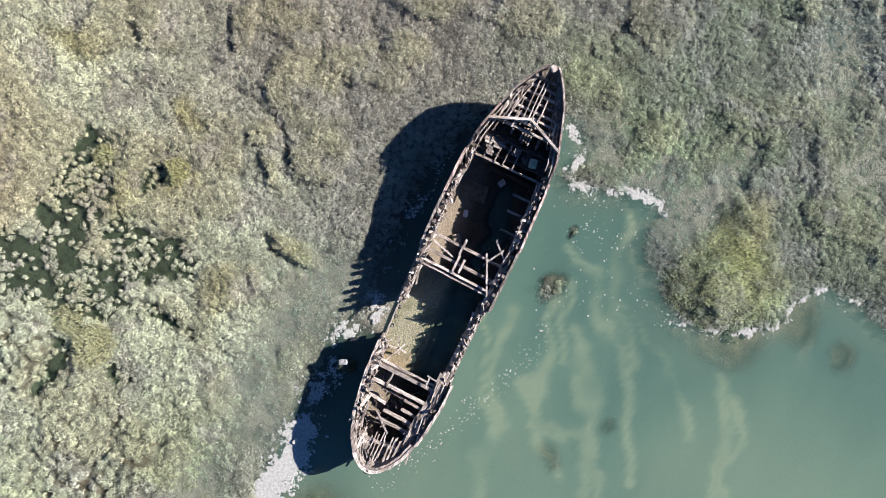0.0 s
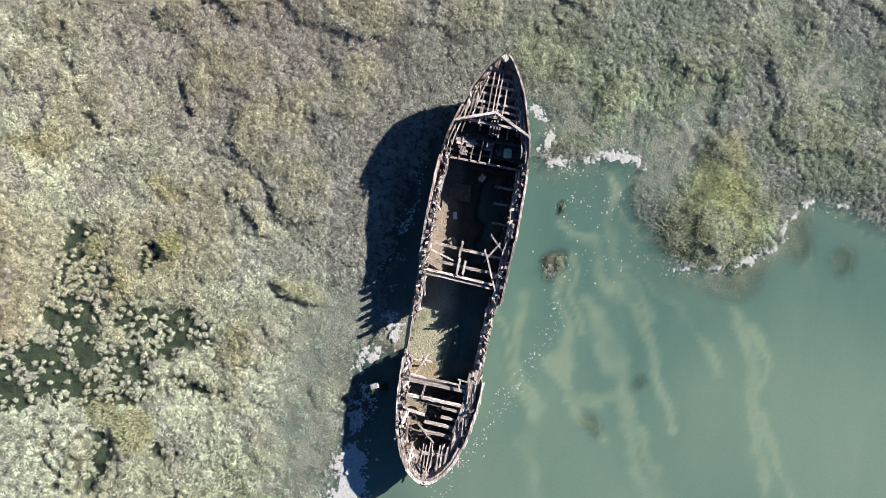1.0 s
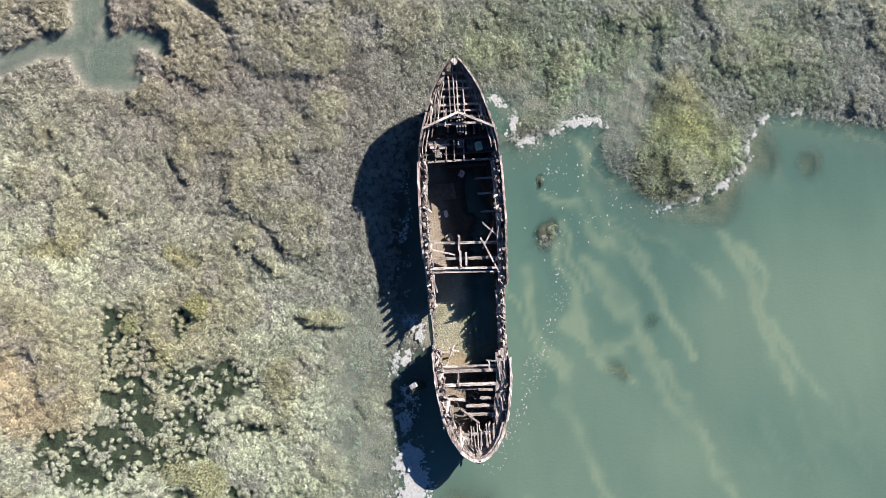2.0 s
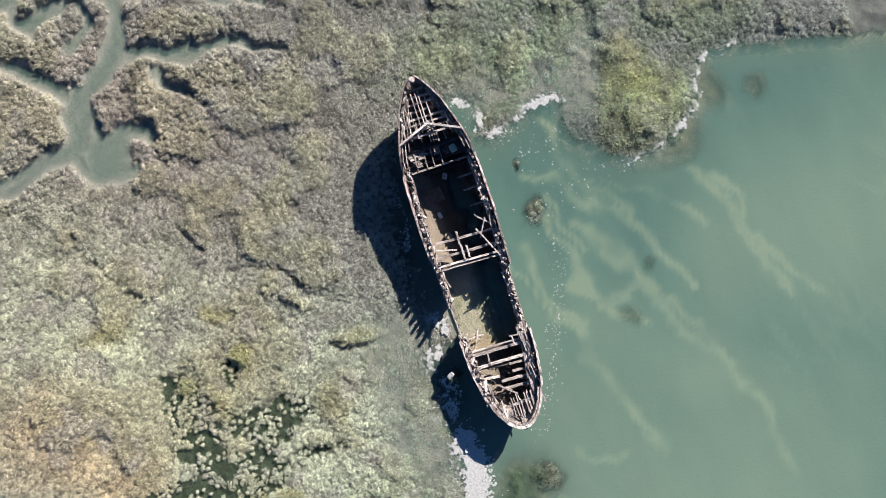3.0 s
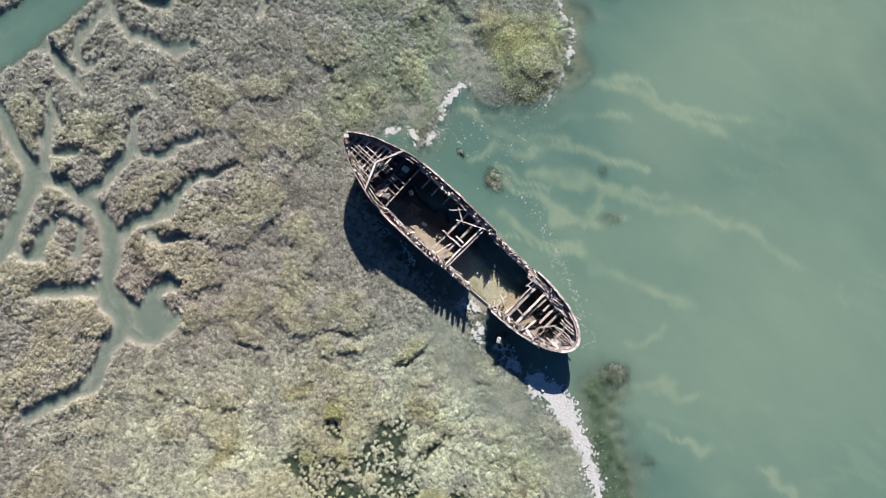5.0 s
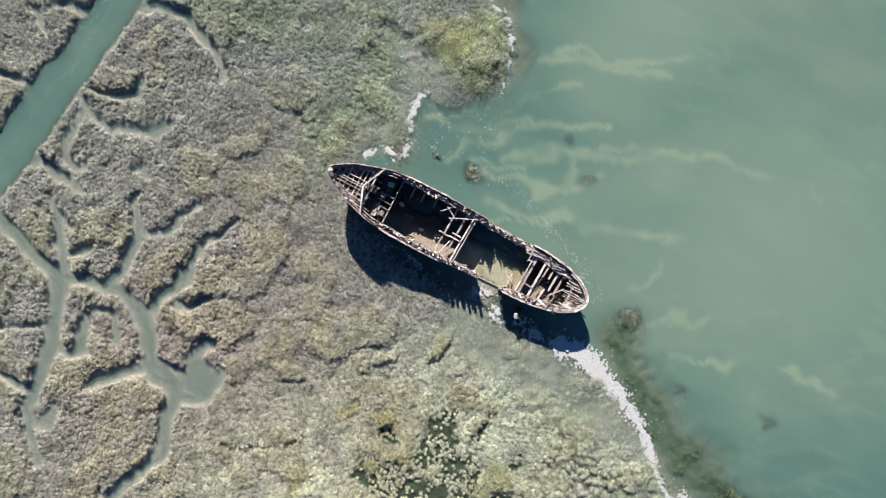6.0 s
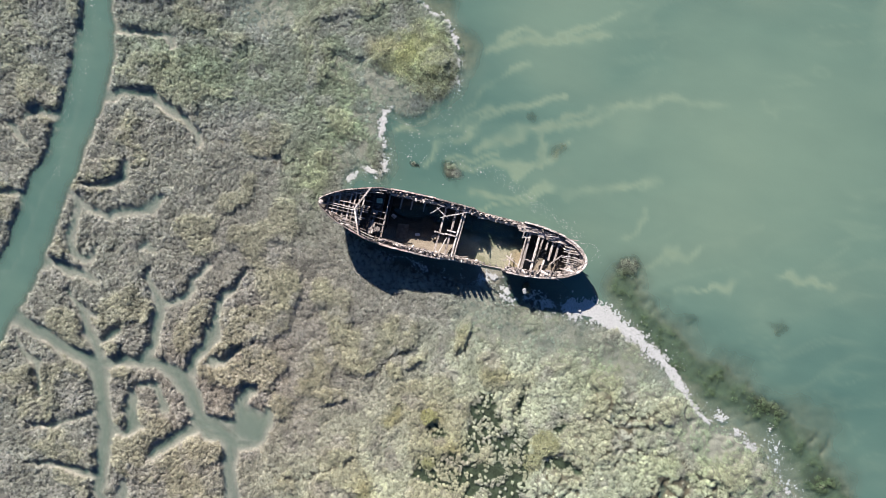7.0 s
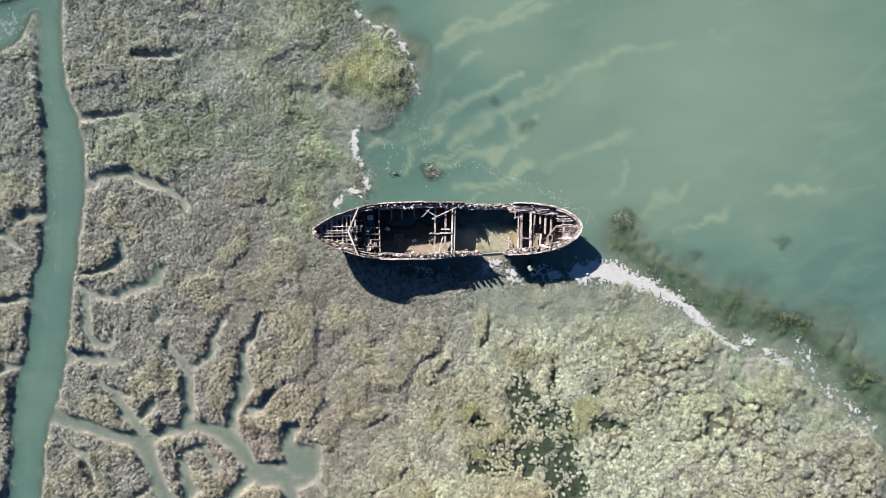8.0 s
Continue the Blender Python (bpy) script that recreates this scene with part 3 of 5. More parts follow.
    h = np.where(d < -0.4, h + ridge * np.maximum(-0.35 - h, 0) * 0.7, h)
    breach = ovals(x, y, [(-2.3, -3.85, 2.4, 1.5, 0)], 0.35)
    h = h * (1 - breach) + breach * (-0.10 + 0.06 * (lumps - 0.5))
    # inside the wreck: mud banked up to port forward, sand under shallow water aft, mud at the stern
    lx = x - AXIS_X - LEAN * y
    hold = (np.abs(lx) < breadth(y) * 0.93) & (y > -11.5) & (y < 11.4)
    sump = ovals(lx + 0.9 * (lumps - 0.5), y + 0.9 * (fine - 0.5), [(0.85, 4.2, 0.55, 1.5, 0), (1.25, 2.6, 0.6, 1.3, 0), (0.9, 1.2, 0.5, 0.8, 0)], 0.3)
    fore = 0.14 + 0.42 * smooth(-0.8, -2.2, lx) - 0.45 * sump
    aft = -0.12 - 0.80 * smooth(-0.1, 1.1, lx) + 0.10 * smooth(-5.6, -6.4, y)
    stern = 0.25 + 0.35 * smooth(0.6, -1.6, lx)
    floor = np.where(y > -0.4, fore, np.where(y > -6.4, aft, stern)) + 0.16 * (lumps - 0.5)
    h = np.where(hold, floor, h)
    plants = np.where(hold | (h < -0.17), 0.0, 1.0) * np.maximum(smooth(-1.0, 0.2, d + 1.2 * (lumps - 0.5)), (humm > 0.2) * (fbm(x, y, 0.7, 3, 55) > 0.47)) * (1 - carve) * (1 - 0.8 * flood * smooth(0.62, 0.42, lumps)) * (1 - 0.75 * split) * (1 - 0.85 * runnel)
    plants = plants * (1 - smooth(0.2, 0.6, pool))
    plants = np.maximum(plants, 0.5 * (belt > 0.5) * (h > -0.10) * ~hold * (d < 0.3))
    under = weed * (h < 0.06)
    return h, plants, under, hold, carve, pool, d, flood, ridge


TINTS = {
    "grey": (0.226, 0.228, 0.186),
    "brown": (0.225, 0.210, 0.172),
    "pale": (0.365, 0.388, 0.278),
    "green": (0.200, 0.225, 0.145),
    "lime": (0.285, 0.310, 0.195),
    "yellow": (0.330, 0.320, 0.170),
    "straw": (0.380, 0.350, 0.235),
    "orange": (0.325, 0.252, 0.150),
}
PATCHES = {
    "brown": [(-10.3, 14.0, 7.0, 9.0, 0), (-18.0, 17.0, 8.0, 8.0, 0)],
    "pale": [(-25.0, -2.0, 8.0, 13.0, 10), (-19.0, -18.0, 10.0, 18.0, 10), (-14.0, -8.0, 7.0, 9.0, 0), (-14.0, -28.0, 6.0, 10.0, 0)],
    "green": [(5.5, 1.3, 1.6, 1.6, 0), (5.6, 4.8, 0.8, 0.9, 0), (7.6, 11.8, 4.5, 3.0, 0), (3.0, 13.5, 4.0, 2.5, 0), (15.0, 6.3, 3.8, 4.0, 0), (10.0, 24.0, 3.0, 8.0, 0), (11.5, 14.0, 7.0, 3.0, 10), (20.0, 11.5, 4.0, 3.0, 0), (-16.0, -35.0, 3.0, 5.0, 0)],
    "lime": [(7.6, 11.0, 2.6, 2.0, 0), (1.8, 12.9, 1.5, 1.0, 0), (-15.0, -25.0, 4.0, 5.0, 0), (-9.5, -16.0, 2.5, 3.0, 0), (-18.5, -3.0, 1.2, 1.8, 20), (16.2, 5.6, 1.8, 1.6, 0)],
    "yellow": [(-16.4, -1.6, 0.9, 0.8, 0), (-17.6, 1.8, 1.0, 0.5, -40), (-24.6, 3.2, 1.8, 1.1, 20), (15.0, 7.3, 2.0, 1.2, 0), (-8.7, -2.8, 1.66, 0.47, -10), (-11.1, -6.5, 0.66, 1.00, 2), (-19.2, -3.6, 0.83, 1.33, 2)],
    "straw": [(14.6, 9.7, 1.1, 0.9, 2), (15.0, 8.9, 0.7, 0.9, 20)],
    "orange": [(-29.4, -3.0, 4.6, 3.0, -35), (-26.2, -6.4, 2.4, 1.5, -20)],
}


def plant_tint(x, y):
    c = np.broadcast_to(np.array(TINTS["grey"]), x.shape + (3,)).copy()
    wob = fbm(x, y, 3.0, 3, 71)
    for name in ("brown", "pale", "green", "lime", "yellow", "straw", "orange"):
        k = ovals(x + 3 * (wob - 0.5), y + 3 * (fbm(x, y, 3.0, 3, 75) - 0.5), PATCHES[name], 0.8)[..., None] * (0.65 if name == "orange" else 0.85)
        c = c * (1 - k) + k * np.array(TINTS[name])
    olive = thickets(x, y)[..., None] * 0.66
    c = c * (1 - olive) + olive * np.array((0.275, 0.268, 0.172))
    ash = smooth(0.55, 0.7, fbm(x, y, 1.6, 3, 85))[..., None] * 0.6
    c = c * (1 - ash) + ash * np.array((0.258, 0.252, 0.214))
    warm = (smooth(-9.0, -17.0, x) * smooth(-13.0, -5.0, y) * smooth(30.0, 18.0, y))[..., None]
    east = smooth(3.0, 7.0, x)[..., None]
    c = c * (1 + east * np.array((-0.045, 0.0, 0.03)))
    c = c * (1 + warm * np.array((0.045, 0.0, -0.02)))
    return c * np.array((0.98, 1.0, 1.075)) * (0.85 + 0.3 * fbm(x, y, 0.7, 2, 91))[..., None]


def spread(lo, hi, step, far):
    core = np.arange(lo, hi + step / 2, step)
    out = np.cumsum(step * 1.22 ** np.arange(1, 45))
    out = out[out < far]
    return np.concatenate([lo - out[::-1], core, hi + out])


def sheet(name, xs, ys, z, attributes, mat):
    nx, ny = len(xs), len(ys)
    gx, gy = np.meshgrid(xs, ys)
    co = np.stack([gx, gy, z], -1).reshape(-1, 3).astype(np.float32)
    k = np.arange(nx * ny).reshape(ny, nx)
    quads = np.stack([k[:-1, :-1], k[:-1, 1:], k[1:, 1:], k[1:, :-1]], -1).reshape(-1, 4).astype(np.int32)
    me = bpy.data.meshes.new(name)
    me.vertices.add(len(co))
    me.vertices.foreach_set("co", co.ravel())
    me.loops.add(quads.size)
    me.loops.foreach_set("vertex_index", quads.ravel())
    me.polygons.add(len(quads))
    me.polygons.foreach_set("loop_start", np.arange(0, quads.size, 4, dtype=np.int32))
    me.polygons.foreach_set("use_smooth", np.ones(len(quads), bool))
    me.update(calc_edges=True)
    for key, data in attributes.items():
        if data.ndim == 3:
            rgba = np.concatenate([data, np.ones(data.shape[:2] + (1,))], -1)
            me.attributes.new(key, "FLOAT_COLOR", "POINT").data.foreach_set("color", rgba.astype(np.float32).ravel())
        else:
            me.attributes.new(key, "FLOAT", "POINT").data.foreach_set("value", data.astype(np.float32).ravel())
    me.materials.append(mat)
    return new(name, me)


LO_X, HI_X, LO_Y, HI_Y, STEP = -46.0, 40.0, -46.0, 48.0, 0.16
gx, gy = spread(LO_X, HI_X, STEP, 2500), spread(LO_Y, HI_Y, STEP, 2500)
GX, GY = np.meshgrid(gx, gy)
height, plants, under, hold, carve, pool, shore_d, flood, ridge = terrain(GX, GY)
leafy = plant_tint(GX, GY)
leafy = leafy * (1 - under[..., None]) + under[..., None] * np.array((0.072, 0.104, 0.056))
sand = np.array((0.35, 0.325, 0.235)) * (0.85 + 0.3 * fbm(GX, GY, 1.2, 3, 95))[..., None]
mud = np.array((0.20, 0.19, 0.165)) * (0.8 + 0.4 * fbm(GX, GY, 0.8, 3, 96))[..., None]
# dark tone for bare soil in cracks and gaps between plants
gap_soil = np.array((0.085, 0.08, 0.055)) * (0.7 + 0.6 * fbm(GX, GY, 0.6, 2, 97))[..., None]
weedy = np.array((0.045, 0.068, 0.038)) * (0.6 + 0.9 * fbm(GX, GY, 0.5, 2, 98))[..., None]
pondy = np.array((0.030, 0.042, 0.024)) * (0.7 + 0.7 * fbm(GX, GY, 0.7, 3, 99))[..., None]
ground_tint = np.where((shore_d < 0.1)[..., None], sand, mud * (1 + 0.45 * carve[..., None]))
# soil under plants at about half leaf colour, painting shade into the gaps
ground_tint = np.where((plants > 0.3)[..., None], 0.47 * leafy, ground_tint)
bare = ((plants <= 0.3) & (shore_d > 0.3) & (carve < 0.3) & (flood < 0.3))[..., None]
ground_tint = np.where(bare, gap_soil, ground_tint)
ground_tint = ground_tint * (1 - 0.75 * flood[..., None]) + 0.75 * flood[..., None] * mud * np.array((0.86, 0.98, 0.92))
ground_tint = ground_tint * (1 - under[..., None]) + under[..., None] * weedy
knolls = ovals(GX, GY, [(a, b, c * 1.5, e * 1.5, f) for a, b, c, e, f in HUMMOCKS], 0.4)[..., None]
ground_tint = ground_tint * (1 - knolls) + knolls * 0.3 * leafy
ground_tint = np.where(((pool > 0.4) & (plants < 0.3))[..., None], pondy, ground_tint)
algae = (smooth(0.5, 0.62, fbm(GX, GY, 0.7, 3, 101)) * 0.7)[..., None]
lx = GX - AXIS_X - LEAN * GY
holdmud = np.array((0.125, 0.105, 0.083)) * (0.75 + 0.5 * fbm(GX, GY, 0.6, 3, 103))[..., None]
# sand darkened to starboard: the wall's shade is put into its colour
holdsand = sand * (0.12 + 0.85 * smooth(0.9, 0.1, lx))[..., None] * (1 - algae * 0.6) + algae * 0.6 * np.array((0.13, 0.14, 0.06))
# port mud painted sunlit, starboard mud painted in the side's shade
lit_port = smooth(-0.2, -0.9, lx + 0.8 * (fbm(GX, GY, 1.2, 2, 105) - 0.5))[..., None]
holdmud = holdmud * (0.55 * (1 - lit_port) + 1.6 * lit_port)
gap_mud = ovals(GX, GY, [(-3.2, -3.8, 2.2, 2.6, 0)], 0.4)[..., None] * 0.8
# bed along the port side painted dark to deepen the hull's shadow on the water
port_shade = ovals(GX, GY, [(-3.0, 3.2, 1.5, 5.6, -6), (-3.6, -8.2, 1.9, 2.8, 4)], 0.7)[..., None] * (height < 0.0)[..., None]
ground_tint = ground_tint * (1 - gap_mud) + gap_mud * mud
ground_tint = ground_tint * (1 - port_shade) + port_shade * 0.28 * mud
rusty = smooth(-4.9, -5.8, GY + 0.8 * (fbm(GX, GY, 0.9, 2, 107) - 0.5))[..., None]
holdsand = holdsand * (1 - 0.7 * rusty) + 0.7 * rusty * np.array((0.27, 0.20, 0.125))
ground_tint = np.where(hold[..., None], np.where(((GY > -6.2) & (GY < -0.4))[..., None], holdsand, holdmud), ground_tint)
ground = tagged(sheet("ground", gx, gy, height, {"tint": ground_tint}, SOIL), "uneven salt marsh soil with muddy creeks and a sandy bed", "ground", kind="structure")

wxs, wys = spread(LO_X, HI_X, 0.27, 2500), spread(LO_Y, HI_Y, 0.27, 2500)
WX, WY = np.meshgrid(wxs, wys)
wet = terrain(WX, WY)
deep = np.maximum(-wet[0], 0.0)
# clearer water along the port side, so the darkened bed shows through
beside = ovals(WX, WY, [(-3.0, 3.2, 1.5, 5.6, -6), (-3.6, -8.2, 1.9, 2.8, 4)], 0.7)
near_gap = ovals(WX, WY, [(-2.2, -3.8, 2.6, 3.0, 0)], 0.4)
murk = np.where(wet[3], np.where(WY > -0.4, 0.35, 0.8), np.where(wet[5] > 0.2, 2.5, 0.30 + 0.7 * near_gap + 0.4 * wet[2] + 0.5 * beside))
cloud = 1 - np.exp(-deep / murk)
runs = fbm(WX * 0.33 - WY * 0.94 + 3 * fbm(WX, WY, 6.0, 2, 127), (WX * 0.94 + WY * 0.33 + 2.2 * fbm(WX, WY, 5.0, 2, 128)) * 4.0, 7.0, 3, 125)
streaks = np.clip(1 - np.abs(runs - 0.5) * 9, 0, 1) ** 2 * smooth(0.4, 0.65, fbm(WX, WY, 9.0, 2, 126)) * smooth(-1.5, -5.0, wet[6])
silt = 0.15 * streaks + 0.50 * ovals(WX, WY, [(13.0, -26.0, 11.0, 13.0, 20), (24.0, -6.0, 8.0, 6.0, 0)], 0.9) + 1.0 * wet[8] * (0.4 + 0.9 * fbm(WX, WY, 1.6, 3, 123)) + 0.35 * smooth(0.5, 0.75, fbm(WX, WY, 14.0, 3, 121)) * smooth(-6.0, -14.0, wet[6])
water = tagged(sheet("water", wxs, wys, np.zeros(WX.shape), {"cloud": cloud, "silt": silt}, WATER), "calm cloudy green estuary water with a light sheen", "water", kind="structure")


# ---- plants of the marsh ----
def at_grid(field, x, y):
    """Reads a field of the fine inner grid at scattered places."""
    i0, j0 = np.searchsorted(gx, LO_X - STEP / 4), np.searchsorted(gy, LO_Y - STEP / 4)
    u, v = (x - LO_X) / STEP + i0, (y - LO_Y) / STEP + j0
    i, j = np.floor(u).astype(int), np.floor(v).astype(int)
    fu, fv = u - i, v - j
    if field.ndim == 3:
        fu, fv = fu[:, None], fv[:, None]
    return (field[j, i] * (1 - fu) + field[j, i + 1] * fu) * (1 - fv) + (field[j + 1, i] * (1 - fu) + field[j + 1, i + 1] * fu) * fv


def tufts(name, x, y, z, radius, tall, blades, wide, tint, mat, label):
    """Many tufts of pointed leaves that lean outwards, in one mesh."""
    n = len(x)
    turn = RNG.random((n, blades)) * 2 * math.pi
    out = radius[:, None] * (0.35 + 0.8 * RNG.random((n, blades)))
    up = tall[:, None] * (0.45 + 0.75 * RNG.random((n, blades)))
    dx, dy = np.cos(turn), np.sin(turn)
    half = wide[:, None] * (0.6 + 0.8 * RNG.random((n, blades))) / 2
    bx, by = x[:, None] + dx * out * 0.12, y[:, None] + dy * out * 0.12
    co = np.empty((n, blades, 3, 3), np.float32)
    co[:, :, 0] = np.stack([bx - dy * half, by + dx * half, np.broadcast_to(z[:, None] - 0.03, bx.shape)], -1)
    co[:, :, 1] = np.stack([bx + dy * half, by - dx * half, np.broadcast_to(z[:, None] - 0.03, bx.shape)], -1)
    co[:, :, 2] = np.stack([x[:, None] + dx * out, y[:, None] + dy * out, z[:, None] + up], -1)
    count = n * blades
    me = bpy.data.meshes.new(name)
    me.vertices.add(count * 3)
    me.vertices.foreach_set("co", co.ravel())
    me.loops.add(count * 3)
    me.loops.foreach_set("vertex_index", np.arange(count * 3, dtype=np.int32))
    me.polygons.add(count)
    me.polygons.foreach_set("loop_start", np.arange(0, count * 3, 3, dtype=np.int32))
    me.update(calc_edges=True)
    rgba = np.ones((n, blades, 3, 4), np.float32)
    rgba[..., :3] = tint[:, None, None, :]
    me.attributes.new("tint", "FLOAT_COLOR", "POINT").data.foreach_set("color", rgba.ravel())
    me.materials.append(mat)
    return tagged(new(name, me), label, "plants", kind="stuff")


def bushlets(name, x, y, z, radius, tall, leaves, leaf, tint, mat, label):
    """Many small rounded shrublets in one mesh: short leaves lying over a low uneven dome."""
    n = len(x)
    shape = (n, leaves)
    turn = RNG.random(shape) * 2 * math.pi
    bulge = 1 + 0.22 * np.sin(2 * turn + RNG.random((n, 1)) * 6.3) + 0.16 * np.sin(3 * turn + RNG.random((n, 1)) * 6.3)
    s = np.sqrt(RNG.random(shape)) * 0.98
    c = np.sqrt(1 - s * s)
    rr = radius[:, None] * bulge
    p = np.stack([x[:, None] + rr * s * np.cos(turn), y[:, None] + rr * s * np.sin(turn), z[:, None] + tall[:, None] * (c - 0.15)], -1)
    flat = (radius / tall)[:, None]
    nrm = np.stack([s * np.cos(turn), s * np.sin(turn), c * flat], -1)
    nrm /= np.linalg.norm(nrm, axis=-1, keepdims=True)
    nrm = nrm + RNG.normal(0, 0.42, nrm.shape)
    nrm /= np.linalg.norm(nrm, axis=-1, keepdims=True)
    a = np.cross(nrm, RNG.normal(0, 1, nrm.shape))
    a /= np.linalg.norm(a, axis=-1, keepdims=True)
    b = np.cross(nrm, a)
    size = (leaf[:, None] * (0.65 + 0.7 * RNG.random(shape)))[..., None]
    co = np.empty((n, leaves, 3, 3), np.float32)
    co[:, :, 0] = p - a * size * 0.17 - b * size * 0.85
    co[:, :, 1] = p + a * size * 0.17 - b * size * 0.80
    co[:, :, 2] = p + b * size * 1.15
    count = n * leaves
    me = bpy.data.meshes.new(name)
    me.vertices.add(count * 3)
    me.vertices.foreach_set("co", co.ravel())
    me.loops.add(count * 3)
    me.loops.foreach_set("vertex_index", np.arange(count * 3, dtype=np.int32))
    me.polygons.add(count)
    me.polygons.foreach_set("loop_start", np.arange(0, count * 3, 3, dtype=np.int32))
    me.update(calc_edges=True)
    rgba = np.ones((n, leaves, 3, 4), np.float32)
    rgba[..., :3] = tint[:, None, None, :]
    me.attributes.new("tint", "FLOAT_COLOR", "POINT").data.foreach_set("color", rgba.ravel())
    me.materials.append(mat)
    return tagged(new(name, me), label, "plants", kind="stuff")


def scatter(step, x0, x1, y0, y1):
    xs, ys = np.meshgrid(np.arange(x0, x1, step), np.arange(y0, y1, step))
    x, y = xs.ravel() + (RNG.random(xs.size) - 0.5) * step * 1.3, ys.ravel() + (RNG.random(xs.size) - 0.5) * step * 1.3
    return x, y


px, py = scatter(0.234, -40, 30, -42, 44)
share = at_grid(plants, px, py)
grassy = islet_grass_share(px, py)
keep = (px ** 2 + py ** 2 < 46 ** 2) & (RNG.random(len(px)) < share * (1 - 0.85 * grassy))
px, py = px[keep], py[keep]
bushy = np.maximum(np.maximum(shrubby(px, py), 0.15 * smooth(-6.0, -12.0, py) * smooth(-6.0, -12.0, px)), 0.55 * smooth(3.0, 7.0, px))
size = 0.85 + 0.3 * fbm(px, py, 0.9, 2, 111) + 0.25 * (RNG.random(len(px)) - 0.5)
tone = 1.64 * (0.81 + (0.30 + 0.10 * bushy) * RNG.random(len(px)) + 0.5 * (fbm(px, py, 0.7, 3, 117) - 0.5))
drowned = at_grid(flood, px, py)
bushlets("marsh_plants", px, py, at_grid(height, px, py) - 0.03 * drowned + 0.05 * (RNG.random(len(px)) - 0.5), (0.205 - 0.02 * bushy) * size, (0.075 + 0.06 * bushy) * size * (1 - 0.5 * drowned), 28, (0.106 + 0.002 * bushy) * size,
         at_grid(leafy, px, py) * (tone * (1 - 0.15 * drowned))[:, None] * (1 + drowned[:, None] * np.array((-0.10, 0.0, 0.0))), LEAVES,
         "dense grey-green salt marsh shrublets covering the mud")
ix, iy = scatter(0.115, 9.5, 20.0, 1.8, 12.0)
keep = RNG.random(len(ix)) < islet_grass_share(ix, iy) * at_grid(plants, ix, iy)
ix, iy = ix[keep], iy[keep]
tufts("islet_grass", ix, iy, at_grid(height, ix, iy), 0.14 + 0.10 * RNG.random(len(ix)), 0.12 + 0.10 * RNG.random(len(ix)), 9, np.full(len(ix), 0.034),
      (0.62 * at_grid(leafy, ix, iy) + 0.38 * np.array((0.250, 0.268, 0.140))) * (1.95 * (0.75 + 0.25 * RNG.random(len(ix)) + 0.8 * (fbm(ix, iy, 1.0, 3, 129) - 0.45)))[:, None], LEAVES, "long yellow-green grass on the low islet")
sx, sy = scatter(0.30, -28.0, -11.0, -16.0, 1.5)
wetness = at_grid(pool, sx, sy)
keep = (wetness > 0.2) & (RNG.random(len(sx)) < 0.22 + 1.0 * smooth(0.48, 0.56, fbm(sx, sy, 1.3, 3, 115)))
sx, sy = sx[keep], sy[keep]
bushlets("pool_plants", sx, sy, np.full(len(sx), -0.02), 0.12 + 0.17 * RNG.random(len(sx)) ** 2, 0.10 + 0.08 * RNG.random(len(sx)), 44, np.full(len(sx), 0.10), plant_tint(sx, sy) * 1.55, LEAVES,
         "pale spiky shrublets standing in the dark weedy pools")


# ---- the wreck ----
def mesh_part(name, bm, mat, parent=None, label=""):
    me = bpy.data.meshes.new(name)
    bm.to_mesh(me)
    bm.free()
    me.materials.append(mat)
    ob = new(name, me)
    if parent:
        ob.parent = parent
    if label:
        tagged(ob, label)
    return ob


def sweep(points, ups, w, h, rough=0.0, rnd=random):
    hs = h if isinstance(h, list) else [h] * len(points)
    return swept(points, ups, w, hs, rough, rnd)


def swept(points, ups, w, hs, rough, rnd):
    """A timber swept along points: w across, h along the up vectors, with worn, uneven sides and splintered ends; rough: how rotten it is."""
    if rough >= 0.08:
        fine, upright, tall = [], [], []
        for i in range(len(points) - 1):
            a, b = Vector(points[i]), Vector(points[i + 1])
            n = max(1, min(8, round((b - a).length / 0.24)))
            for k in range(n):
                fine.append(a.lerp(b, k / n))
                tall.append(hs[i] + (hs[i + 1] - hs[i]) * k / n)
                upright.append(ups[i] if isinstance(ups, list) else ups)
        points, hs, ups = fine + [Vector(points[-1])], tall + [hs[-1]], upright + [ups[-1] if isinstance(ups, list) else ups]
    bm = bmesh.new()
    rings = []
    for i, p in enumerate(points):
        a, b = points[max(i - 1, 0)], points[min(i + 1, len(points) - 1)]
        t = (Vector(b) - Vector(a)).normalized()
        up = Vector(ups[i] if isinstance(ups, list) else ups)
        side = t.cross(up).normalized()
        up = side.cross(t).normalized()
        end = i in (0, len(points) - 1)
        ring = []
        for u, v in ((-1, -1), (1, -1), (1, 1), (-1, 1)):
            q = Vector(p) + side * (u * w / 2 * (1 + rough * rnd.uniform(-1, 1))) + up * (v * hs[i] / 2 * (1 + rough * rnd.uniform(-1, 1)))
            if end and rough:
                q += t * rnd.uniform(-1, 1) * rough * 0.4
            ring.append(bm.verts.new(q))
        rings.append(ring)
    for r, s in zip(rings[:-1], rings[1:]):
        for k in range(4):
            bm.faces.new((r[k], r[(k + 1) % 4], s[(k + 1) % 4], s[k]))
    bm.faces.new(rings[0][::-1])
    bm.faces.new(rings[-1])
    bmesh.ops.recalc_face_normals(bm, faces=bm.faces)
    return bm


def between(a, b, n, sag=0.0, wob=0.0, rnd=random):
    a, b = Vector(a), Vector(b)
    out = []
    for i in range(n + 1):
        k = i / n
        p = a.lerp(b, k)
        p.z -= sag * 4 * k * (1 - k)
        if wob and 0 < i < n:
            p += Vector((rnd.uniform(-wob, wob), rnd.uniform(-wob, wob), 0))
        out.append(p)
    return out


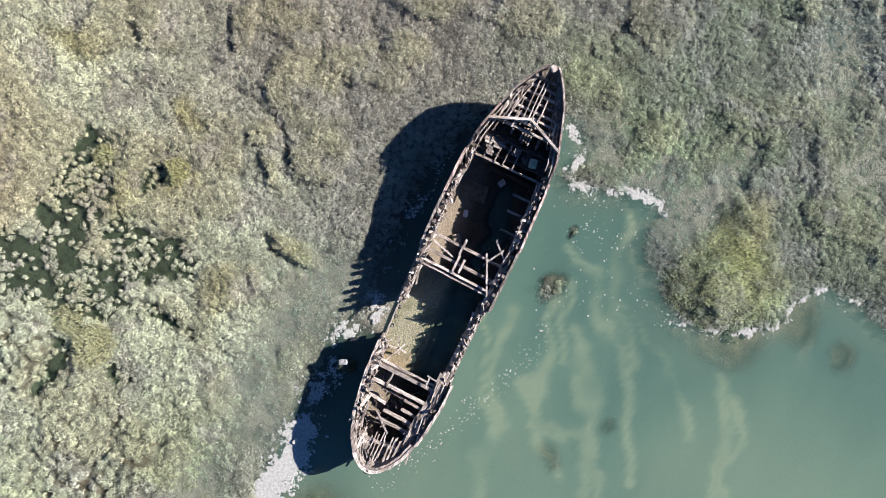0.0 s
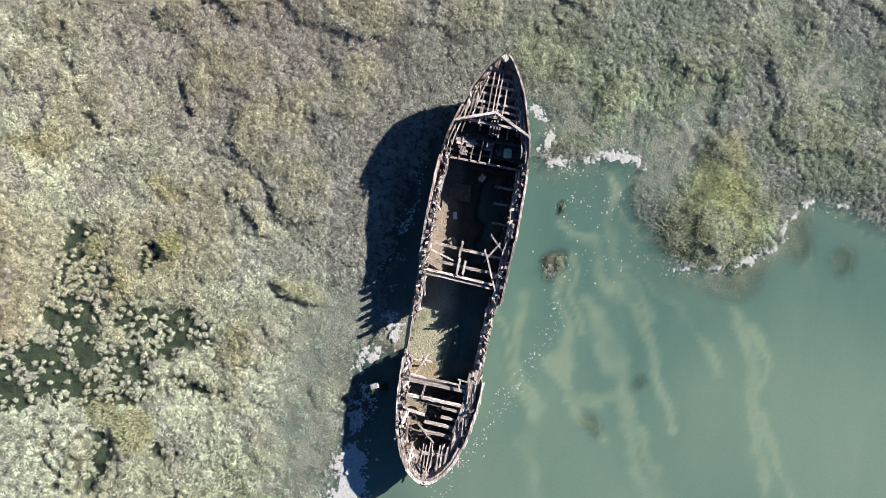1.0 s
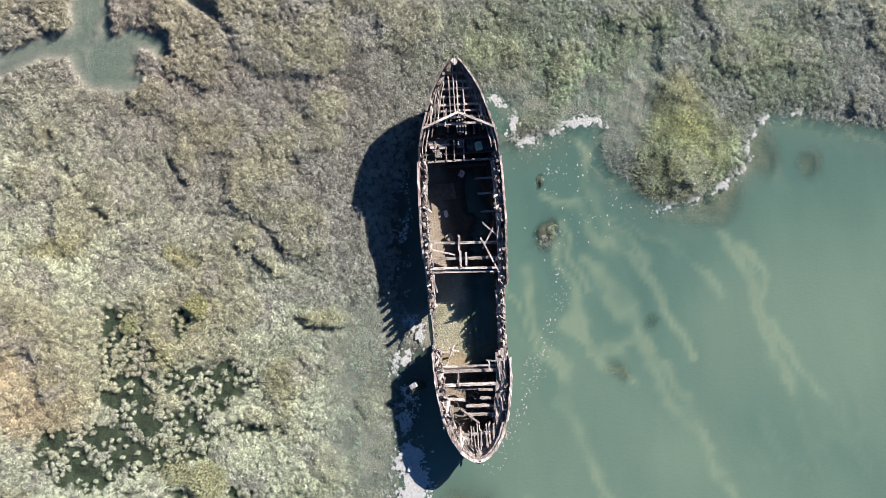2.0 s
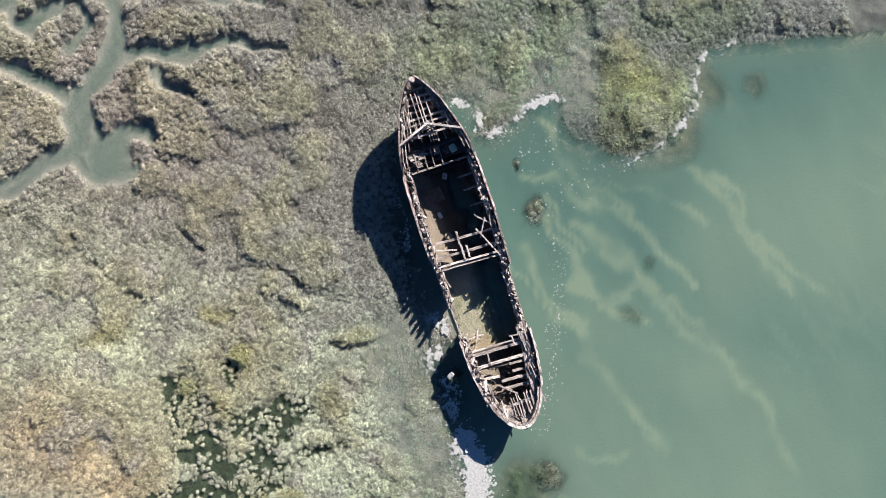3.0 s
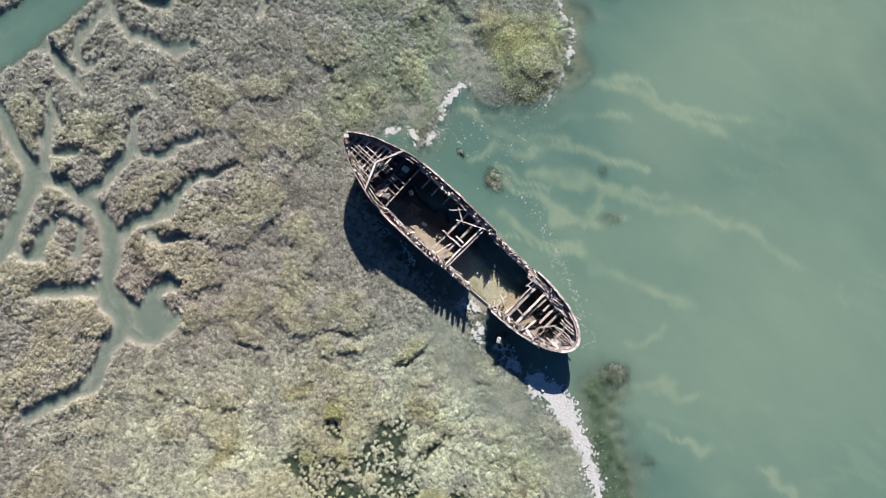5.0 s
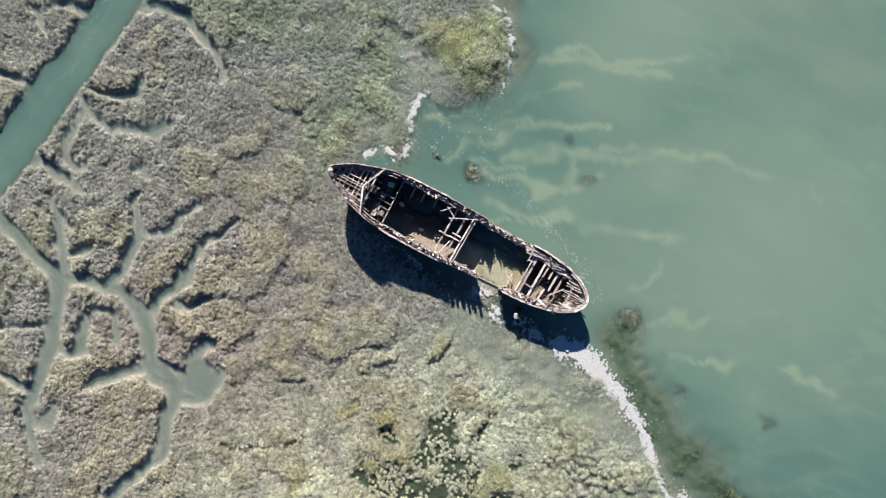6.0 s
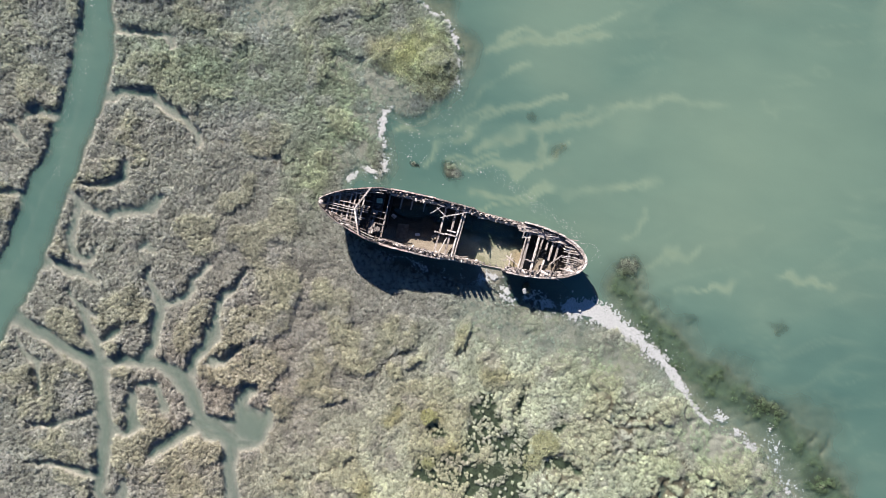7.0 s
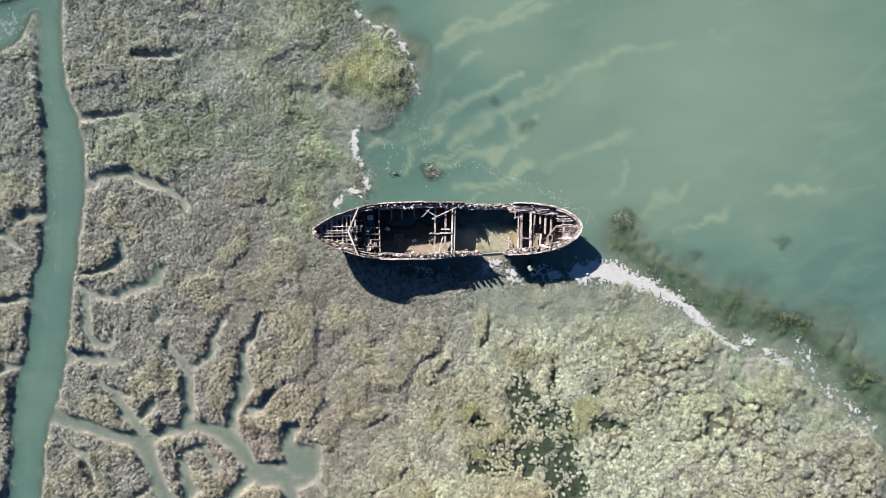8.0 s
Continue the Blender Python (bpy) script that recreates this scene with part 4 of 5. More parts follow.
def skin(y, z, side, inset=0.0):
    """A place on the hull's side, y along the keel, z up, in the wreck's own axes; inset moves it inboard."""
    top = float(rail(y))
    k = min(max((z + 0.6) / (top + 0.6), 0.0), 1.15)
    low = max(0.0, 1.0 - k)
    ends = max(0.0, (y - 4.0) / 7.6) ** 1.5 if y > 4 else max(0.0, (-6.5 - y) / 5.1) ** 1.5
    flare = 0.10 + 0.45 * ends
    rake = 1.5 * max(0.0, (y - 8.0) / 3.6) if y > 0 else -1.6 * max(0.0, (-9.0 - y) / 2.6)
    b = max(float(breadth(y)) * (1 - flare * low ** 1.4) - inset, 0.0)
    return Vector((side * b, y - rake * low, z))


def stations(a, b, step=0.55):
    n = max(2, int(math.ceil((b - a) / step)))
    ys = [a + (b - a) * i / n for i in range(n + 1)]
    return ys


GAP_A, GAP_B = -4.8, -2.85      # the breach in the port side


def low_cut(pieces, lost):
    """Takes the stretch where the upper planks have fallen away out of a row of planks."""
    out = []
    for a, b in pieces:
        if b <= lost[0] or a >= lost[1]:
            out.append((a, b))
            continue
        if a < lost[0] - 0.3:
            out.append((a, lost[0]))
        if b > lost[1] + 0.3:
            out.append((lost[1], b))
    return out


def build_wreck():
    rnd = random.Random(21)
    wreck = new("shipwreck")
    wreck.location, wreck.rotation_euler = (AXIS_X, 0, 0), (0, 0, radians(-0.75))
    tagged(wreck, "rotting wooden ship hull with bare ribs, aground at the marsh edge", "shipwreck")
    # strakes
    rows = 8
    for side in (1, -1):
        for r in range(rows):
            cut = -11.49
            first = rnd.uniform(2.0, 4.5)
            while cut < 11.5:
                nxt = min(cut + first, 11.52)
                first = rnd.uniform(3.6, 5.4)
                if 11.52 - nxt < 1.0:
                    nxt = 11.52
                pieces = [(cut + 0.006, nxt - 0.006)]
                if r >= rows - 2:
                    pieces = low_cut(pieces, (-3.0, 0.45) if side < 0 else (-5.6, -1.3))
                elif side > 0 and r == rows - 3:
                    pieces = low_cut(pieces, (-5.3, -1.6))
                if side < 0 and r >= 2:
                    clipped = []
                    for a, b in pieces:
                        g0, g1 = GAP_A + rnd.uniform(-0.25, 0.1), GAP_B + rnd.uniform(-0.1, 0.3)
                        if b <= g0 or a >= g1:
                            clipped.append((a, b))
                        else:
                            if a < g0 - 0.3:
                                clipped.append((a, g0))
                            if b > g1 + 0.3:
                                clipped.append((g1, b))
                    pieces = clipped
                for a, b in pieces:
                    if r == rows - 1 and rnd.random() < 0.15 and a > -9 and b < 0.0:
                        continue
                    ys = stations(a, b, 0.45)
                    if a < -10.5:
                        ys = [y for y in (-11.49, -11.44, -11.3, -11.1, -10.8, -10.4) if y < b - 0.2] + [y for y in ys if y > -10.2]
                    if b > 10.9:
                        ys = [y for y in ys if y < 10.6] + [10.8, 11.0, 11.2, 11.4, 11.64]
                    pts, ups, tall = [], [], []
                    for y in ys:
                        z0, z1 = -0.6 + (rail(y) + 0.6) * r / rows, -0.6 + (rail(y) + 0.6) * (r + 1) / rows
                        p, q = skin(y, z0, side), skin(y, z1, side)
                        pts.append((p + q) / 2)
                        ups.append((q - p).normalized())
                        tall.append((q - p).length * 1.01)
                    mesh_part("hull_plank", sweep(pts, ups, 0.07, tall, 0.03, rnd), WOOD_LONG, wreck)
                cut = nxt
    # raised bulwark round the bow
    for side in (1, -1):
        for r in range(3):
            for a, b in ((6.15 + 0.55 * r, 8.9), (8.91, 11.64)):
                ys = stations(a, b, 0.4) if b < 10 else [8.91, 9.4, 9.9, 10.3, 10.6, 10.8, 11.0, 11.2, 11.4, 11.6]
                pts = [skin(y, float(rail(y)) + 0.13 + 0.25 * r, side, -0.01 * r) for y in ys]
                mesh_part("bulwark_plank", sweep(pts, (0, 0, 1), 0.06, 0.235, 0.05, rnd), WOOD_LONG, wreck)
    # ribs
    y = -10.4
    while y < 10.9:
        for side in (1, -1):
            top = float(rail(y)) + (0.55 * float(smooth(5.9, 7.6, y)) if y > 6.2 else rnd.uniform(-0.3, 0.2))
            if side < 0 and GAP_A - 0.1 < y < GAP_B + 0.1:
                top = rnd.uniform(-0.25, 0.1)
            if side > 0 and -5.5 < y < 1.0:
                top = float(rail(y)) + rnd.uniform(0.0, 0.22) - (0.45 if y < -1.3 else 0.0)
            if side < 0 and GAP_B < y < 0.5:
                top = float(rail(y)) + rnd.uniform(0.0, 0.3)
            n = 5
            pts = [skin(y + rnd.uniform(-0.02, 0.02), -0.55 + (top + 0.55) * i / n, side, 0.17) for i in range(n + 1)]
            mesh_part("rib", sweep(pts, (0, 1, 0), 0.15, 0.17, 0.14, rnd), WOOD_UP, wreck)
        y += 0.56
    # inner lining
    for side in (1, -1):
        for r in range(6):
            a = -10.2
            while a < 9.8:
                b = min(a + rnd.uniform(2.2, 4.2), 9.9)
                level = 0.25 + 0.30 * r
                gap = side < 0 and b > GAP_A and a < GAP_B
                slumped = side > 0 and b > -5.6 and a < -1.3 and level > 0.8
                if level < rail((a + b) / 2) - 0.35 and not gap and not slumped and rnd.random() < 0.86:
                    pts = [skin(q, level, side, 0.26) for q in stations(a + 0.02, b - 0.02, 0.7)]
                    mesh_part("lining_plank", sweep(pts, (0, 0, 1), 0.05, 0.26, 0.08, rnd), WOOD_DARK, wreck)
                a = b
    # the rounded stern: a worn rail in short pieces, and the planks that close the counter
    loop = [skin(q, float(rail(q)), -1, 0.05) for q in (-9.4, -9.8, -10.2, -10.6, -10.9, -11.2, -11.36, -11.44)]
    loop = loop + [Vector((0, -11.5, loop[-1].z))] + [Vector((-p.x, p.y, p.z)) for p in reversed(loop)]
    for a, b in ((0, 4), (4, 7), (7, 11), (11, 13), (13, 16)):
        for w, lift, off in ((0.16, 0.07, 0.0), (0.11, 0.02, 0.17)):
            pts = []
            for p in loop[a:b + 1]:
                inward = Vector((-p.x, -9.0 - p.y, 0)).normalized()
                pts.append(p + Vector((0, 0, lift)) + inward * off)
            mesh_part("stern_rail", sweep(pts, (0, 0, 1), w, 0.11, 0.22, rnd), WOOD_PALE if w > 0.12 else WOOD_LONG, wreck)
    mesh_part("sternpost", sweep([Vector((0, -11.54, 2.2)), Vector((0, -10.9, 1.2)), Vector((0, -10.1, -0.6))], (0, 1, 0), 0.2, 0.24, 0.1, rnd), WOOD_UP, wreck)
    # shelf timbers inside the ribs that once bore the deck
    for side, a, b in ((-1, -2.7, 1.8), (-1, 1.85, 6.0), (1, -5.5, -1.0), (1, -0.95, 3.0), (1, 3.05, 6.0), (-1, -9.4, -5.0)):
        pts = [skin(q, float(rail(q)) - (1.17 if (side, b) == (1, -1.0) else 0.42), side, 0.36) for q in stations(a, b, 0.6)]
        mesh_part("shelf_timber", sweep(pts, (0, 0, 1), 0.19, 0.15, 0.16, rnd), WOOD_LONG, wreck)
    # rails along the top
    def rail_piece(a, b, side, inset, lift, w, h, mat, name="rail"):
        ys = [q for q in stations(a, b, 0.4)]
        if b > 11.0:
            ys = [q for q in ys if q < 10.5] + [10.7, 10.9, 11.1, 11.3, 11.5, 11.6]
        if a < -11.0:
            ys = [-11.55, -11.45, -11.25, -11.0, -10.7, -10.3] + [q for q in ys if q > -10.0]
        pts = []
        for q in ys:
            z = float(rail(q)) + lift + 0.78 * float(smooth(5.9, 7.6, q))
            p = skin(q, float(rail(q)), side, inset)
            pts.append(Vector((p.x, p.y, z)))
        return mesh_part(name, sweep(pts, (0, 0, 1), w, h, 0.24, rnd), mat, wreck)
    for side in (1, -1):
        rail_piece(6.2, 8.7, side, 0.0, 0.03, 0.10, 0.09, WOOD_RED)
        rail_piece(8.72, 11.6, side, 0.0, 0.03, 0.09, 0.09, WOOD_LONG)
    rail_piece(2.3, 6.1, 1, -0.04, 0.10, 0.12, 0.16, WOOD_RED)
    rail_piece(-1.2, 2.2, 1, -0.02, 0.06, 0.13, 0.14, WOOD_LONG)
    rail_piece(-9.3, -5.6, 1, -0.02, 0.08, 0.14, 0.14, WOOD_LONG)
    rail_piece(3.6, 6.1, -1, -0.03, 0.05, 0.14, 0.12, WOOD_RED)
    rail_piece(0.6, 3.5, -1, -0.03, 0.0, 0.12, 0.12, WOOD_LONG)
    rail_piece(-9.3, -5.0, -1, 0.0, 0.02, 0.16, 0.12, WOOD_LONG)
    # foredeck: beams and what is left of the lengthwise timbers
    deck = 3.35
    for y in (10.95, 10.5, 10.08, 9.63, 9.17, 8.8, 8.42, 8.05):
        b = float(breadth(y)) - 0.12
        z = deck - 0.20
        mesh_part("deck_beam", sweep(between((-b, y, z), (b, y + rnd.uniform(-0.05, 0.05), z), 6, -0.05, 0.02, rnd), (0, 0, 1), 0.12, 0.14, 0.18, rnd), WOOD_PALE_CROSS if rnd.random() < 0.5 else WOOD_CROSS, wreck)
    for frac, a, b in ((-0.95, 6.4, 11.2), (-0.85, 6.6, 11.0), (-0.74, 7.4, 10.8), (-0.62, 7.9, 10.3), (0.95, 6.4, 11.2), (0.84, 6.6, 10.9), (0.72, 7.6, 10.6),
                       (-0.26, 8.2, 10.7), (-0.06, 8.4, 11.3), (0.07, 8.5, 11.0), (0.33, 8.3, 10.5)):
        ys = stations(a, b, 0.5)
        pts = []
        for q in ys:
            spread_x = frac * (float(breadth(q)) - 0.08) if abs(frac) > 0.35 else frac * 1.35
            pts.append(Vector((spread_x + rnd.uniform(-0.012, 0.012), q, deck + 0.02)))
        mesh_part("deck_stringer", sweep(pts, (0, 0, 1), rnd.uniform(0.045, 0.075), 0.09, 0.2, rnd), WOOD_LONG if rnd.random() < 0.6 else WOOD_PALE, wreck)
    for k in range(10):
        q = rnd.uniform(7.9, 9.6)
        x = rnd.choice((-1, 1)) * rnd.uniform(0.35, 0.85) * float(breadth(q))
        pts = between((x, q, deck + 0.08), (x + rnd.uniform(-0.1, 0.1), q + rnd.uniform(0.4, 1.2), deck + 0.08), 3)
        mesh_part("broken_plank", sweep(pts, (0, 0, 1), rnd.uniform(0.05, 0.10), 0.04, 0.25, rnd), WOOD_PALE if rnd.random() < 0.4 else WOOD_LONG, wreck)
    # stem head
    bm = bmesh.new()
    bmesh.ops.create_cube(bm, size=1.0, matrix=Matrix.LocRotScale((0, 11.42, 3.82), Euler((0, 0, radians(45))), (0.34, 0.34, 0.2)))
    bmesh.ops.bevel(bm, geom=bm.edges[:], offset=0.05, segments=2, affect="EDGES")
    stem = mesh_part("stem", sweep([Vector((0, 11.5, 3.6)), Vector((0, 11.15, 2.4)), Vector((0, 10.6, 1.0)), Vector((0, 10.0, -0.6))], (0, 1, 0), 0.26, 0.30, 0.05, rnd), WOOD_UP, wreck)
    mesh_part("stem_head", bm, WOOD_LONG, stem, "pale worn timber block at the bow")
    # the angled coaming behind the foredeck
    for side, y in ((-1, 7.82), (1, 7.70)):
        mesh_part("coaming", sweep(between((0.05, 8.62, 3.62), (side * 2.02, y, 3.62), 6, 0.0, 0.0, rnd), (0, 0, 1), 0.13, 0.16, 0.05, rnd), WOOD_PALE_CROSS, wreck, "straight grey coaming timber")
    # boards and beams of the lower deck behind it
    for x, y, ln, mat in ((-1.40, 7.25, 0.5, WOOD_PALE), (-0.85, 7.2, 0.5, WOOD_PALE), (-1.2, 6.72, 0.35, WOOD_LONG), (0.15, 7.2, 0.4, WOOD_LONG)):
        for k in range(3):
            q = y - 0.16 * k
            mesh_part("deck_board", sweep(between((x - ln / 2 + rnd.uniform(-.1, .1), q, 2.45), (x + ln / 2 + rnd.uniform(-.1, .1), q, 2.45), 2), (0, 0, 1), 0.14, 0.05, 0.1, rnd), WOOD_UP if mat is WOOD_LONG else WOOD_CROSS, wreck)
    for x, a, b in ((-0.55, 7.7, 8.5), (0.0, 7.6, 8.3), (0.16, 7.5, 8.4), (0.32, 7.6, 8.5), (0.48, 7.5, 8.35), (0.95, 7.5, 8.1)):
        mesh_part("deck_board", sweep(between((x, a, 2.9), (x, b, 2.9), 3), (0, 0, 1), 0.09, 0.05, 0.12, rnd), WOOD_LONG, wreck)
    for y, z, mat in ((7.35, 2.5, WOOD_DARK), (6.55, 2.2, WOOD_DARK), (6.1, 2.3, WOOD_CROSS)):
        b = float(breadth(y)) - 0.2
        mesh_part("deck_beam", sweep(between((-b, y, z), (b, y, z), 5, 0.02, 0.02, rnd), (0, 0, 1), 0.11, 0.14, 0.12, rnd), mat, wreck)
    # dark boards behind the coaming carry its shade in their timber colour
    for k in range(6):
        y = 6.72 + 0.17 * k
        mesh_part("deck_board", sweep(between((-float(breadth(y)) + 0.3, y, 2.33), (rnd.uniform(-0.5, 0.1), y + rnd.uniform(-0.03, 0.03), 2.33), 3), (0, 0, 1), 0.15, 0.05, 0.08, rnd), WOOD_DARK if k > 2 else WOOD_UP, wreck) if k > 1 else None
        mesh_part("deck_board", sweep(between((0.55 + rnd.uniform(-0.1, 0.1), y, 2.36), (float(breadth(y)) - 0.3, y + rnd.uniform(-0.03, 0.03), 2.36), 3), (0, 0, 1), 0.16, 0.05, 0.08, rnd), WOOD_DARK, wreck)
    for x in (-1.35, -0.72, -0.25, 0.3):
        mesh_part("deck_carling", sweep(between((x, 6.1, 2.36), (x + 0.04, 7.3, 2.5), 3), (0, 0, 1), 0.07, 0.1, 0.15, rnd), WOOD_UP, wreck)
    for x0, x1, y, z in ((0.95, 2.0, 5.1, 1.5), (1.1, 2.1, 4.2, 1.3), (1.2, 2.0, 3.1, 1.3)):
        mesh_part("beam_stump", sweep(between((x0, y, z), (x1, y, z), 2), (0, 0, 1), 0.12, 0.12, 0.15, rnd), WOOD_CROSS, wreck)
    # beams amidships
    for y, z, w, mat in ((1.3, 1.75, 0.15, WOOD_CROSS), (0.38, 1.75, 0.17, WOOD_CROSS), (-0.2, 1.80, 0.13, WOOD_PALE_CROSS), (-0.42, 1.68, 0.13, WOOD_CROSS)):
        b = float(breadth(y)) - 0.22
        mesh_part("deck_beam", sweep(between((-b, y + 0.12, z), (b, y - 0.10, z), 7, 0.03, 0.012, rnd), (0, 0, 1), w, 0.16, 0.13, rnd), mat, wreck)
    for x, a, b in ((-0.30, 0.9, 1.75), (-0.28, -0.15, 0.8), (0.05, 0.0, 0.75)):
        mesh_part("carling", sweep(between((x, a, 1.9), (x + 0.03, b, 1.92), 3), (0, 0, 1), 0.12, 0.10, 0.3, rnd), WOOD_PALE, wreck)
    for p, q in (((1.2, 2.4, 1.9), (1.95, 1.6, 2.2)), ((1.0, 1.5, 2.0), (1.95, -0.6, 2.1)), ((1.1, 0.9, 1.9), (1.75, 2.05, 2.2)), ((-1.9, 1.0, 1.9), (-0.5, 0.6, 1.7)), ((-2.1, 0.1, 1.7), (-1.75, -1.5, 1.5)),
                 ((-1.75, 0.2, 0.4), (-0.7, -0.9, 0.1))):
        mesh_part("loose_spar", sweep(between(p, q, 3, 0, 0.02, rnd), (0, 0, 1), 0.09, 0.09, 0.2, rnd), WOOD_PALE, wreck)
    # bulkheads under the beams that close the holds
    for y, z0, z1, x0, x1 in ((-0.32, -0.3, 1.66, -1.55, 2.1), (-6.34, -0.3, 1.45, -1.9, 1.8), (6.02, -0.3, 1.5, -1.0, 1.9)):
        n = int((z1 - z0) / 0.24)
        for k in range(n):
            z = z0 + 0.24 * (k + 0.5)
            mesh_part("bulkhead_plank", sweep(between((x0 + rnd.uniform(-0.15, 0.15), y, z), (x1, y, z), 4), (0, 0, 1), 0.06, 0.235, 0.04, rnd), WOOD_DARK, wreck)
    # after beams
    for y, x0, x1, z, w, mat in ((-6.05, -1.7, 1.6, 1.50, 0.11, WOOD_PALE_CROSS), (-6.30, -1.95, 1.75, 1.62, 0.17, WOOD_PALE_CROSS), (-7.1, -2.0, 1.75, 1.7, 0.17, WOOD_PALE_CROSS), (-7.38, -1.0, 0.4, 1.5, 0.09, WOOD_CROSS),
                                 (-7.5, 0.3, 1.75, 1.6, 0.14, WOOD_CROSS), (-8.0, -1.55, -0.55, 1.4, 0.14, WOOD_PALE_CROSS), (-8.02, 0.35, 1.7, 1.55, 0.15, WOOD_CROSS),
                                 (-8.45, -0.5, 1.6, 1.5, 0.16, WOOD_CROSS), (-8.95, -0.7, 1.5, 1.5, 0.16, WOOD_CROSS)):
        mesh_part("deck_beam", sweep(between((x0, y + 0.06, z), (x1, y - 0.06, z), 6, 0.02, 0.012, rnd), (0, 0, 1), w, 0.15, 0.13, rnd), mat, wreck)
    for a, b in (((0.95, -5.7, 2.0), (1.75, -5.75, 2.0)), ((0.98, -5.7, 2.0), (1.02, -6.25, 1.9)), ((1.68, -5.7, 2.0), (1.66, -6.8, 1.9)), ((-0.85, -6.3, 1.8), (-0.88, -7.1, 1.8)), ((-0.8, -8.6, 1.5), (0.15, -9.35, 1.7)),
                 ((-1.5, -6.0, 1.3), (-0.9, -4.9, 0.4)), ((-1.9, -5.2, 0.9), (-0.6, -5.3, 0.3)), ((-1.4, -4.7, 0.3), (-1.0, -5.5, 0.5))):
        mesh_part("broken_plank", sweep(between(a, b, 3, 0, 0.02, rnd), (0, 0, 1), 0.085, 0.07, 0.3, rnd), WOOD_PALE if a[2] > 1.4 else WOOD_LONG, wreck)
    for k in range(17):
        x = -1.28 + 0.16 * k + rnd.uniform(-0.06, 0.06)
        a, b = -11.0 + 0.35 * abs(x) + rnd.uniform(0, 0.3), -9.9 + rnd.uniform(-0.25, 0.55)
        mesh_part("stern_deck_plank", sweep(between((x, a, 1.95), (x + rnd.uniform(-0.12, 0.12), b, 1.85 + rnd.uniform(-0.2, 0.2)), 4, 0, 0.02, rnd), (0, 0, 1), rnd.uniform(0.05, 0.11), 0.06, 0.25, rnd),
                  WOOD_PALE if rnd.random() < 0.8 else WOOD_LONG, wreck)
    mesh_part("deck_beam", sweep(between((-1.4, -10.0, 1.78), (1.4, -10.0, 1.78), 4), (0, 0, 1), 0.16, 0.14, 0.15, rnd), WOOD_CROSS, wreck)
    # side decks aft
    for r in range(4):
        pts = [skin(q, 1.75, 1, 0.24 + 0.17 * r) for q in stations(-10.0 + 0.3 * r, -5.0 - 0.1 * r, 0.6)]
        mesh_part("side_deck_plank", sweep(pts, (0, 0, 1), 0.15, 0.06, 0.12, rnd), WOOD_LONG, wreck)
    for r in range(2):
        pts = [skin(q, 1.7, -1, 0.26 + 0.17 * r) for q in stations(-10.0 + 0.3 * r, -5.2, 0.6)]
        mesh_part("side_deck_plank", sweep(pts, (0, 0, 1), 0.14, 0.06, 0.15, rnd), WOOD_LONG, wreck)
    # splintered timber along both tops
    for k in range(295):
        side = -1 if rnd.random() < 0.68 else 1
        q = rnd.uniform(-10.0, 6.2)
        if side < 0 and GAP_A - 0.2 < q < GAP_B + 0.2:
            continue
        fallen = GAP_B < q < 0.45 if side < 0 else -5.6 < q < -1.3
        z = float(rail(q)) - rnd.uniform(0.05, 0.5) - ((0.28 if side < 0 else 0.62) if fallen else 0.0)
        p = skin(q, z, side, rnd.uniform(0.06, 0.46))
        ln = rnd.uniform(0.25, 1.1)
        e = p + Vector((rnd.uniform(-0.12, 0.12), ln * rnd.choice((-1, 1)), rnd.uniform(-0.1, 0.15)))
        mesh_part("splinter", sweep(between(p, e, 2, 0, 0.02, rnd), (0, 0, 1), rnd.uniform(0.035, 0.11), rnd.uniform(0.04, 0.1), 0.35, rnd), rnd.choice((WOOD_LONG, WOOD_PALE, WOOD_PALE, WOOD_UP)), wreck)
    # rotted rib heads and chocks wedged between the skins
    for k in range(250):
        side = -1 if rnd.random() < 0.6 else 1
        q = rnd.uniform(-9.0, 6.2)
        if side < 0 and GAP_A - 0.1 < q < GAP_B + 0.1:
            continue
        fallen = GAP_B < q < 0.45 if side < 0 else -5.6 < q < -1.3
        p = skin(q, float(rail(q)) - rnd.uniform(0.0, 0.35) - ((0.25 if side < 0 else 0.55) if fallen else 0.0), side, rnd.uniform(0.10, 0.42))
        e = p + Vector((rnd.uniform(-0.16, 0.16), rnd.uniform(-0.2, 0.2), rnd.uniform(0.10, 0.26)))
        mesh_part("timber_stub", sweep(between(p - (e - p), e, 2, 0, 0.02, rnd), (0, 1, 0), rnd.uniform(0.06, 0.17), rnd.uniform(0.06, 0.16), 0.4, rnd), rnd.choice((WOOD_UP, WOOD_PALE, WOOD_LONG, WOOD_PALE)), wreck)
    for k in range(60):
        q = rnd.uniform(-9.6, -6.4)
        x = rnd.uniform(-1.0, 0.95) * (float(breadth(q)) - 0.35)
        p = Vector((x, q, rnd.uniform(0.55, 1.0) if x < 0 else rnd.uniform(0.45, 0.7)))
        e = p + Vector((rnd.uniform(-0.4, 0.4), rnd.uniform(-0.3, 0.3), rnd.uniform(-0.05, 0.25)))
        mesh_part("fallen_timber", sweep(between(p, e, 2, 0, 0.02, rnd), (0, 0, 1), rnd.uniform(0.04, 0.12), rnd.uniform(0.04, 0.1), 0.35, rnd), rnd.choice((WOOD_UP, WOOD_LONG, WOOD_DARK)), wreck)
    return wreck


wreck = build_wreck()


